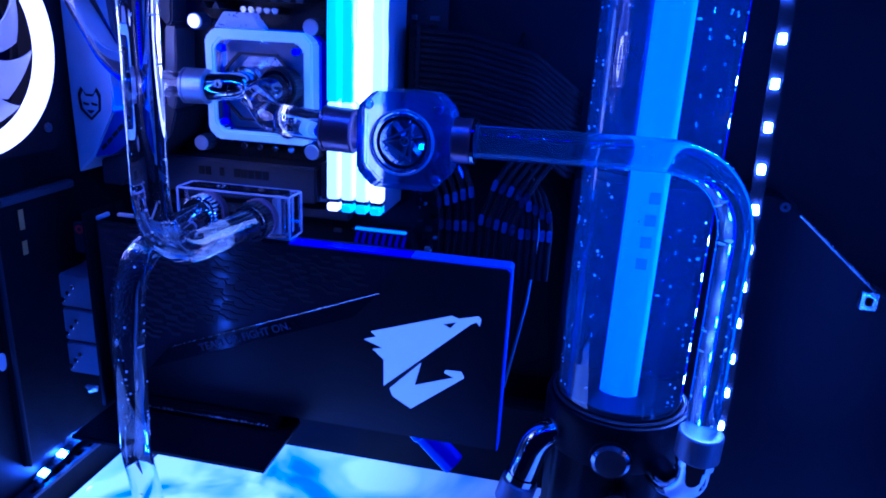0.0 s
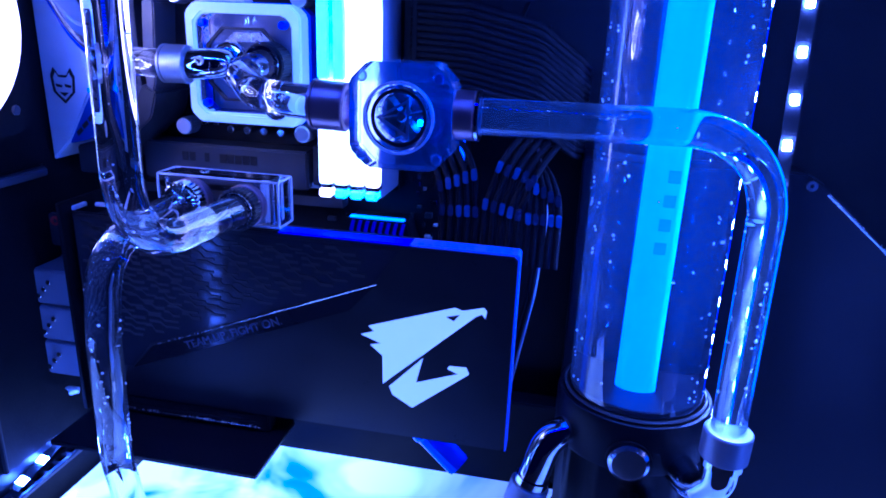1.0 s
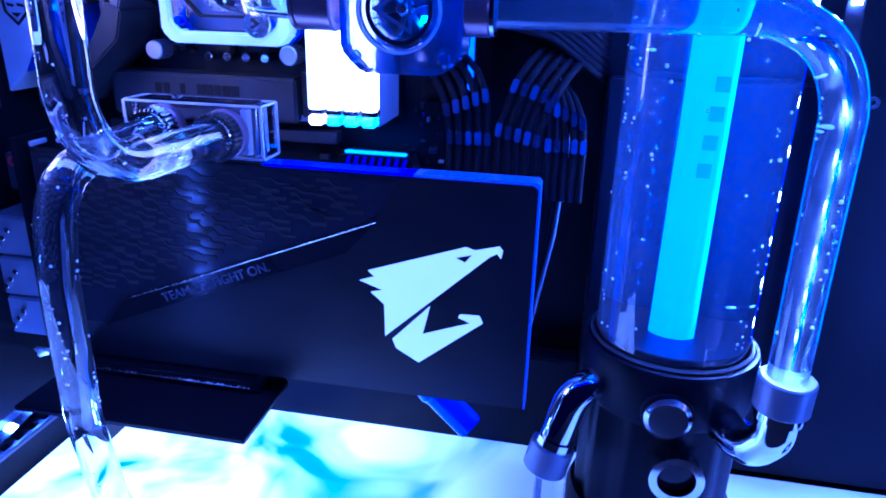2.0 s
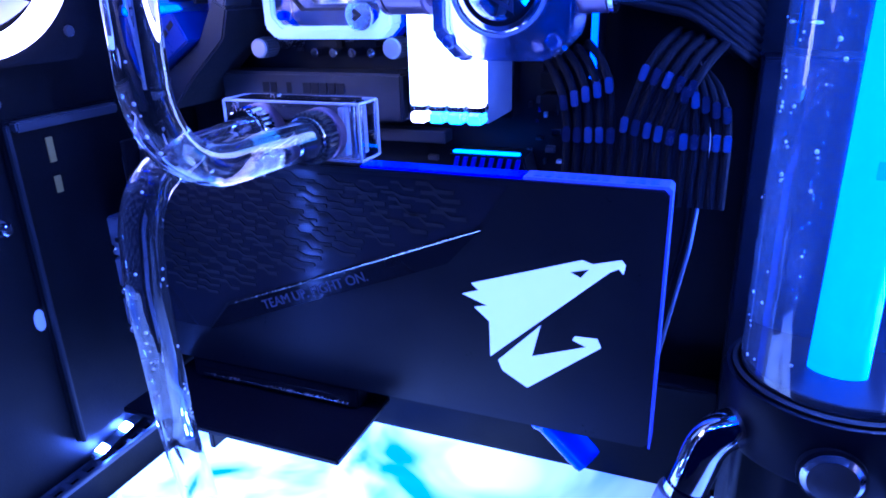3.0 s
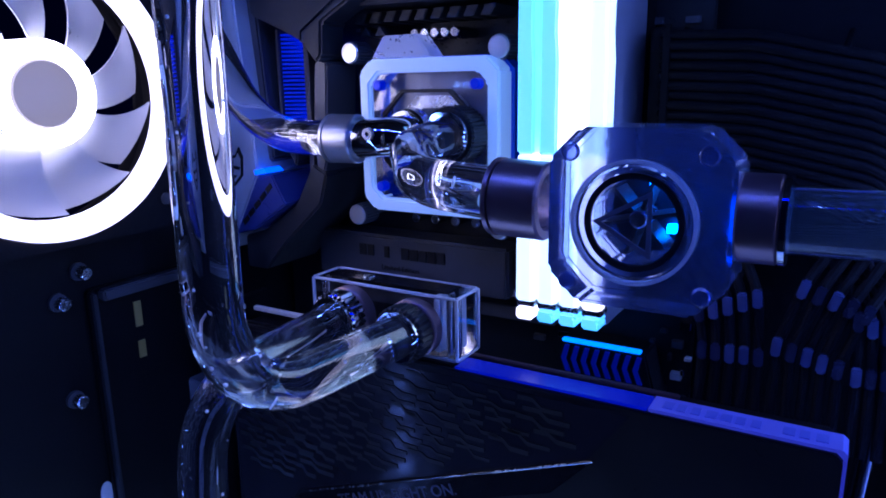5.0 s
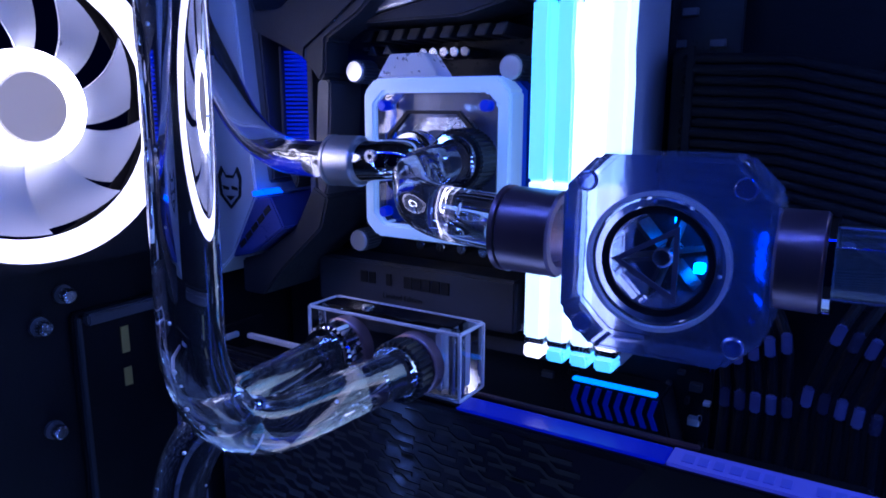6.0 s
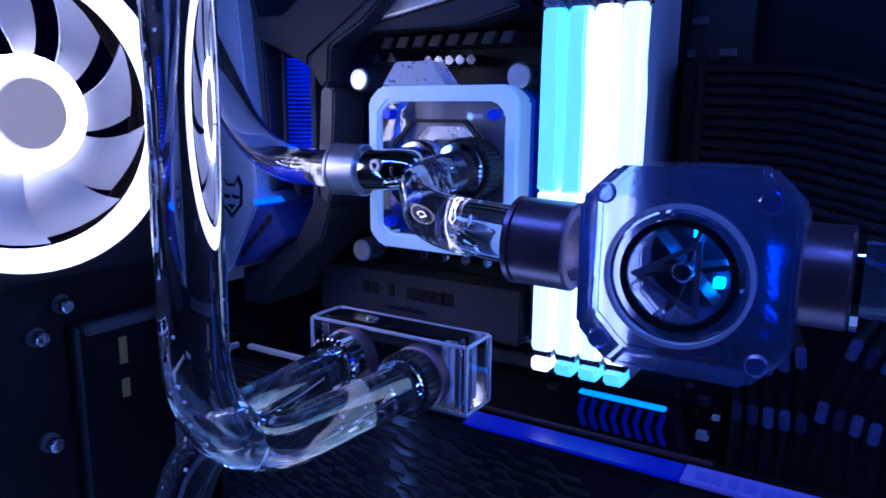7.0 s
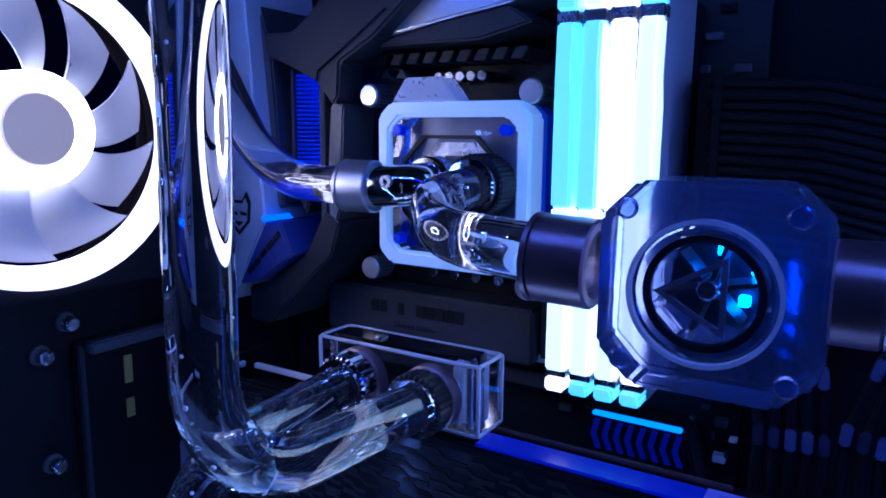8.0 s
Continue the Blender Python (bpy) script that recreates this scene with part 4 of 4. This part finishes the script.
for j in range(3):
    part("rail", box(-0.3045 + 0.0085 * j, -0.3012 + 0.0085 * j, 0.30, 0.465, 0.0405, 0.0440, 0.0006), GREY, grille)
for k in range(15):
    y = 0.301 + 0.0112 * k
    part("slat", box(-0.3040, -0.2850, y, y + 0.0046, 0.0410, 0.0437, 0.0005), GREY, grille)
part("edge", box(-0.2880, -0.2846, 0.2990, 0.467, 0.0190, 0.0415, 0.0006), BLACK, grille)


def led_strip(label, p0, p1, n, w, facing, hl=0.0020, hw=0.0018, glow=GLOW_LED):
    t = thing("led_strip", label, "light strip", "light strips")
    a, b = Vector(p0), Vector(p1)
    step = (b - a) / max(1, n - 1)
    f = Vector(facing)
    s = step.normalized().cross(f)
    def slab(c, hl, hw, d0, d1):
        bm = bmesh.new()
        u = step.normalized()
        vs = [bm.verts.new(c + u * i * hl + s * j * hw + f * d) for d in (d0, d1) for i, j in ((-1, -1), (1, -1), (1, 1), (-1, 1))]
        bm.faces.new(vs[:4]); bm.faces.new(vs[4:])
        for k in range(4):
            bm.faces.new((vs[k], vs[(k + 1) % 4], vs[4 + (k + 1) % 4], vs[4 + k]))
        return finish(bm, False)
    part("tape", slab((a + b) / 2, (b - a).length / 2 + 0.008, w, 0.0, 0.0006), BLACK, t)
    for k in range(n):
        part("lamp", slab(a + step * k, hl, hw, 0.0006, 0.0018), glow, t)
    return t


led_strip("strip of small blue lamps on the back of the case", (0.1610, 0.4605, 0.110), (0.1505, 0.4605, 0.460), 15, 0.004, (0, -1, 0), 0.0026, 0.0018, BACK_LED)
led_strip("strip of small blue lamps by the vent grille", (-0.2910, 0.365, 0.0480), (-0.2940, 0.405, 0.0520), 3, 0.003, (0.35, -0.2, 0.9), 0.0030, 0.0026)
led_strip("strip of small blue lamps along the open side", (-0.28, 0.2635, 0.470), (0.28, 0.2635, 0.470), 23, 0.004, (0, 0.3, -0.95))
led_strip("strip of small blue lamps down the rear pillar", (-0.246, 0.2580, 0.050), (-0.246, 0.2580, 0.446), 19, 0.004, (0, 1, 0), glow=REAR_LED)
led_strip("strip of small blue lamps down the front pillar", (0.300, 0.2580, 0.050), (0.300, 0.2580, 0.446), 19, 0.004, (0, 1, 0))
for nm, x in (("left", -0.256), ("right", 0.306)):
    solid("case_pillar_" + nm, box(x - 0.045 if nm == "left" else x - 0.012, x + 0.016, 0.2485, 0.2575, 0.019, 0.478, 0.001), BLACK, "black steel pillar of the open case side", "pillar", kind="structure")
for y, z in ((0.3410, 0.1955), (0.3512, 0.2555), (0.3395, 0.2437)):
    t = thing("thumb_screw", "small steel thumb screw in the rear wall", "screw", "rear wall screws")
    part("washer", rod((REAR_X + 0.0002, y, z), (REAR_X + 0.0020, y, z), 0.0042, 20), GREY, t)
    part("head", knurled((REAR_X + 0.0022, y, z), (REAR_X + 0.0080, y, z), 0.0032, 14, 0.0003), STEEL, t)
panel = thing("rear_shield", "black raised shield on the rear wall", "shield")
part("plate", prism(round_rect(0.3525, 0.4280, 0.0600, 0.2465, 0.003), REAR_X + 0.0003, REAR_X + 0.0040, "x", 0.0008), BLACK, panel)
part("rib", box(REAR_X + 0.0041, REAR_X + 0.0075, 0.3530, 0.3550, 0.0620, 0.2445, 0.0005), SLATE, panel)
part("hinge", box(REAR_X + 0.0041, REAR_X + 0.010, 0.3565, 0.420, 0.2405, 0.2460, 0.001), GREY, panel)
for z0, z1 in ((0.2215, 0.2345), (0.2050, 0.2140)):
    solid("tape_tab", box(REAR_X + 0.0042, REAR_X + 0.0048, 0.3745, 0.3785, z0, z1, 0.0001, 1), YELLOW, "small yellow tape tab on the rear shield", "tape", "tape tabs")
solid("round_sticker", prism([(0.3500 + 0.0034 * math.cos(a * 0.3142), 0.1408 + 0.0062 * math.sin(a * 0.3142)) for a in range(20)], REAR_X + 0.0003, REAR_X + 0.0007, "x"), STICKER, "small pale oval sticker on the rear wall", "sticker")

# ---- right side: cable cover plate, cables and combs ----
cover = thing("cable_cover", "slate cable cover plate with one screw", "cover", at=BACK)
part("plate", prism([(0.046, 0.031), (0.318, 0.031), (0.318, 0.170), (0.242, 0.212), (0.184, 0.262), (0.172, 0.268), (0.100, 0.270), (0.046, 0.268)], 0.4862, 0.5140, "y", 0.0012), PUMP, cover)
part("screw", rod((0.1765, 0.4848, 0.2610), (0.1765, 0.4861, 0.2610), 0.0030, 18, inner=0.0014), GREY, cover)
part("lip", sweep([(0.186, 0.4855, 0.2570), (0.238, 0.4855, 0.2130)], 0.0011, 8), STEEL, cover)
clip = thing("cable_clip", "small pale square cable clip", "clip", at=BACK)
part("plate", prism(round_rect(0.2300, 0.2400, 0.2010, 0.2125, 0.001), 0.4820, 0.4858, "y", hole=round_rect(0.2328, 0.2372, 0.2040, 0.2095, 0.001)), STEEL, clip)

plugs = thing("power_cable", "wide black sleeved cable bundle into the motherboard plug", "cable", "sleeved cables", at=BACK)
part("plug", box(-0.0660, -0.0520, 0.478, 0.5028, 0.2965, 0.3575, 0.001), BLACK, plugs)
for k in range(16):
    z = 0.2985 + 0.0037 * k
    wob = random.uniform(-0.0006, 0.0006)
    part("strand", sweep(filleted([(-0.0590, 0.4760 + wob, z), (-0.0585, 0.4680 + wob, z), (-0.0250, 0.4640 + wob, z - 0.0015), (0.0150, 0.4720 + wob, z - 0.0110), (0.0400, 0.4850, z - 0.030), (0.0445, 0.5135, z - 0.036)], 0.016, 5), 0.00185, 12), SLEEVE, plugs)
for y0 in (-0.0560,):
    part("comb", box(y0 - 0.002, y0 + 0.001, 0.4655, 0.4668, 0.2965, 0.3580, 0.0004), SLEEVE, plugs)


def gpu_cable(low, high, pitch, low_step, high_step, tail, plugged=True):
    """Sleeved strands that rise from the card's plugs, held by a low and a high comb each, and bend away to the tray."""
    t = thing("power_cable", "black sleeved cables with pale combs behind the graphics card", "cable", "sleeved cables", at=BACK)
    for k in range(5):
        xl, zl = low[0] + pitch * k, low[1] + low_step * k
        xh, zh = high[0] + pitch * k, high[1] + high_step * k
        yy = random.uniform(-0.0010, 0.0010)
        lean = math.atan2(xh - xl, zh - zl)
        top = (xh + math.sin(lean) * 0.010 + tail * 0.4, 0.4600 + yy, zh + 0.010)
        pts = filleted([(xl, 0.4470, 0.2080), (xl, 0.4530 + yy, zl), (xh, 0.4545 + yy, zh), top, (top[0] + tail, 0.4800, top[2] + 0.006), (top[0] + tail * 1.8, 0.5130, top[2] - 0.002)], 0.014, 6)
        part("strand", sweep(pts, 0.0019, 10), SLEEVE, t)
        for px, py, pz, a in ((xl, 0.4510 + yy, zl, lean * 0.3), (xh, 0.4525 + yy, zh, lean)):
            c = part("comb", box(-0.0017, 0.0017, -0.0014, 0.0014, -0.0036, 0.0036, 0.0006), random.choice((COMB, COMB_DARK, COMB_DARK)), t)
            c.matrix_basis = Matrix.Translation((px, py - 0.0010, pz)) @ Matrix.Rotation(a, 4, "Y") @ Matrix.Rotation(random.uniform(-0.15, 0.15), 4, "X")
        if plugged:
            part("pin_cover", box(xl - 0.0019, xl + 0.0019, 0.4430, 0.4510, 0.2000, 0.2170, 0.0004), COMB_DARK, t)
    return t


gpu_cable((-0.0330, 0.2373), (-0.0352, 0.2512), 0.0049, 0.0, 0.0020, -0.010)
gpu_cable((-0.0078, 0.2425), (-0.0010, 0.2648), 0.0050, -0.0011, -0.0015, 0.006)
gpu_cable((0.0178, 0.2362), (0.0165, 0.2560), 0.0044, 0.0, -0.0020, -0.008, False)
# glowing bar added in place of a blue glint beside the board
lamp = thing("edge_glow_bar", "narrow glowing bar for a blue glint at the motherboard edge", "light bar", at=BACK)
part("holder", box(-0.0312, -0.0258, 0.4845, 0.5020, 0.2560, 0.3060, 0.0008), BLACK, lamp)
part("bar", box(-0.0300, -0.0270, 0.4825, 0.4848, 0.2575, 0.3050, 0.0006), GLOW_BLUE, lamp)
random.seed(17)
for k in range(40):
    x, z = random.uniform(-0.070, -0.048), random.uniform(0.150, 0.312)
    w, h = random.choice(((0.003, 0.0016), (0.0016, 0.003), (0.005, 0.0035), (0.0022, 0.0022)))
    part("chip", box(x, x + w, 0.4995, 0.5032, z, z + h, 0.0002, 1), random.choice((GREY, NICKEL, SLATE, STICKER)), board)
for k in range(4):
    z = 0.240 + 0.0115 * k
    part("pin_socket", box(-0.0560, -0.0475, 0.4900, 0.5032, z, z + 0.0085, 0.0006), BLACK, board)
t = thing("power_cable", "two grey sleeved wires curving down beside the card", "cable", "sleeved cables", at=BACK)
for k in range(3):
    part("strand", sweep(filleted([(0.0080 + 0.003 * k, 0.5130, 0.2760), (0.0150 + 0.003 * k, 0.4720, 0.2660), (0.0240 + 0.002 * k, 0.4640, 0.2350), (0.0205 + 0.002 * k, 0.4600, 0.1850), (0.0080 + 0.003 * k, 0.4650, 0.1200)], 0.03, 6), 0.0010, 8), SPREADER if k == 2 else SLEEVE, t)
for x, z0, z1, y in ((-0.0065, 0.299, 0.343, 0.4845), (0.0075, 0.298, 0.330, 0.4880)):
    t = thing("twisted_wire", "thin ribbed black wire on the tray", "cable", "ribbed wires", at=BACK)
    part("core", sweep([(x, y, z0), (x + 0.003, y, (z0 + z1) / 2), (x + 0.008, y, z1), (x + 0.01, 0.514, z1 + 0.012)], 0.0011, 8), SLEEVE, t)
    for k in range(11):
        s = k / 10
        part("rib", sweep([(x - 0.0016 + 0.008 * s, y - 0.0005, z0 + (z1 - z0) * s), (x + 0.0022 + 0.008 * s, y - 0.0005, z0 + (z1 - z0) * s + 0.0014)], 0.0010, 6), SLATE, t)
# clear tube end hanging under the card, blue light put into its tint
t = thing("tube_end", "clear tube end under the graphics card, tinted for blue light", "tube")
clear(part("pipe", sweep(filleted([(-0.0560, 0.4420, 0.1020), (-0.0380, 0.4400, 0.0800), (-0.0160, 0.4360, 0.0620)], 0.01, 8), [0.0105 - 0.0002 * k for k in range(11)], 28), BLUE_CLEAR, t))
part("end_ring", rod((-0.0158, 0.4360, 0.0618), (-0.0148, 0.4358, 0.0610), 0.0080, 28, inner=0.0060), BLUE_CLEAR, t)
solid("round_port", rod((-0.072, 0.440, 0.0900), (-0.060, 0.440, 0.0900), 0.0070, 24, bevel=0.001), STEEL, "ribbed silver fitting under the card", "fitting")

# crumpled foil scrap by the slot bracket
random.seed(29)
bm = bmesh.new()
bmesh.ops.create_icosphere(bm, subdivisions=2, radius=1.0)
for v in bm.verts:
    k = random.uniform(0.55, 1.15)
    v.co = Vector((-0.2820 + v.co.x * 0.0060 * k, 0.4100 + v.co.y * 0.0035 * k, 0.0920 + v.co.z * 0.0036 * k))
bmesh.ops.recalc_face_normals(bm, faces=bm.faces)
solid("foil_scrap", bm, NUT, "crumpled silver foil scrap caught by the slot bracket", "foil")

# coiled flat cable in the front corner of the floor
t = thing("coiled_cable", "black ribbed cable coiled on the lit floor", "cable")
for k in range(5):
    r = 0.016 + 0.0048 * k
    ring = [(0.232 + r * math.cos(a * math.pi / 18), 0.352 + r * 0.85 * math.sin(a * math.pi / 18), FLOOR_Z + 0.0024 + 0.0012 * k + 0.0006 * math.sin(a * 0.6)) for a in range(-2, 33)]
    part("loop", sweep(ring, 0.0021, 10), SLEEVE, t)
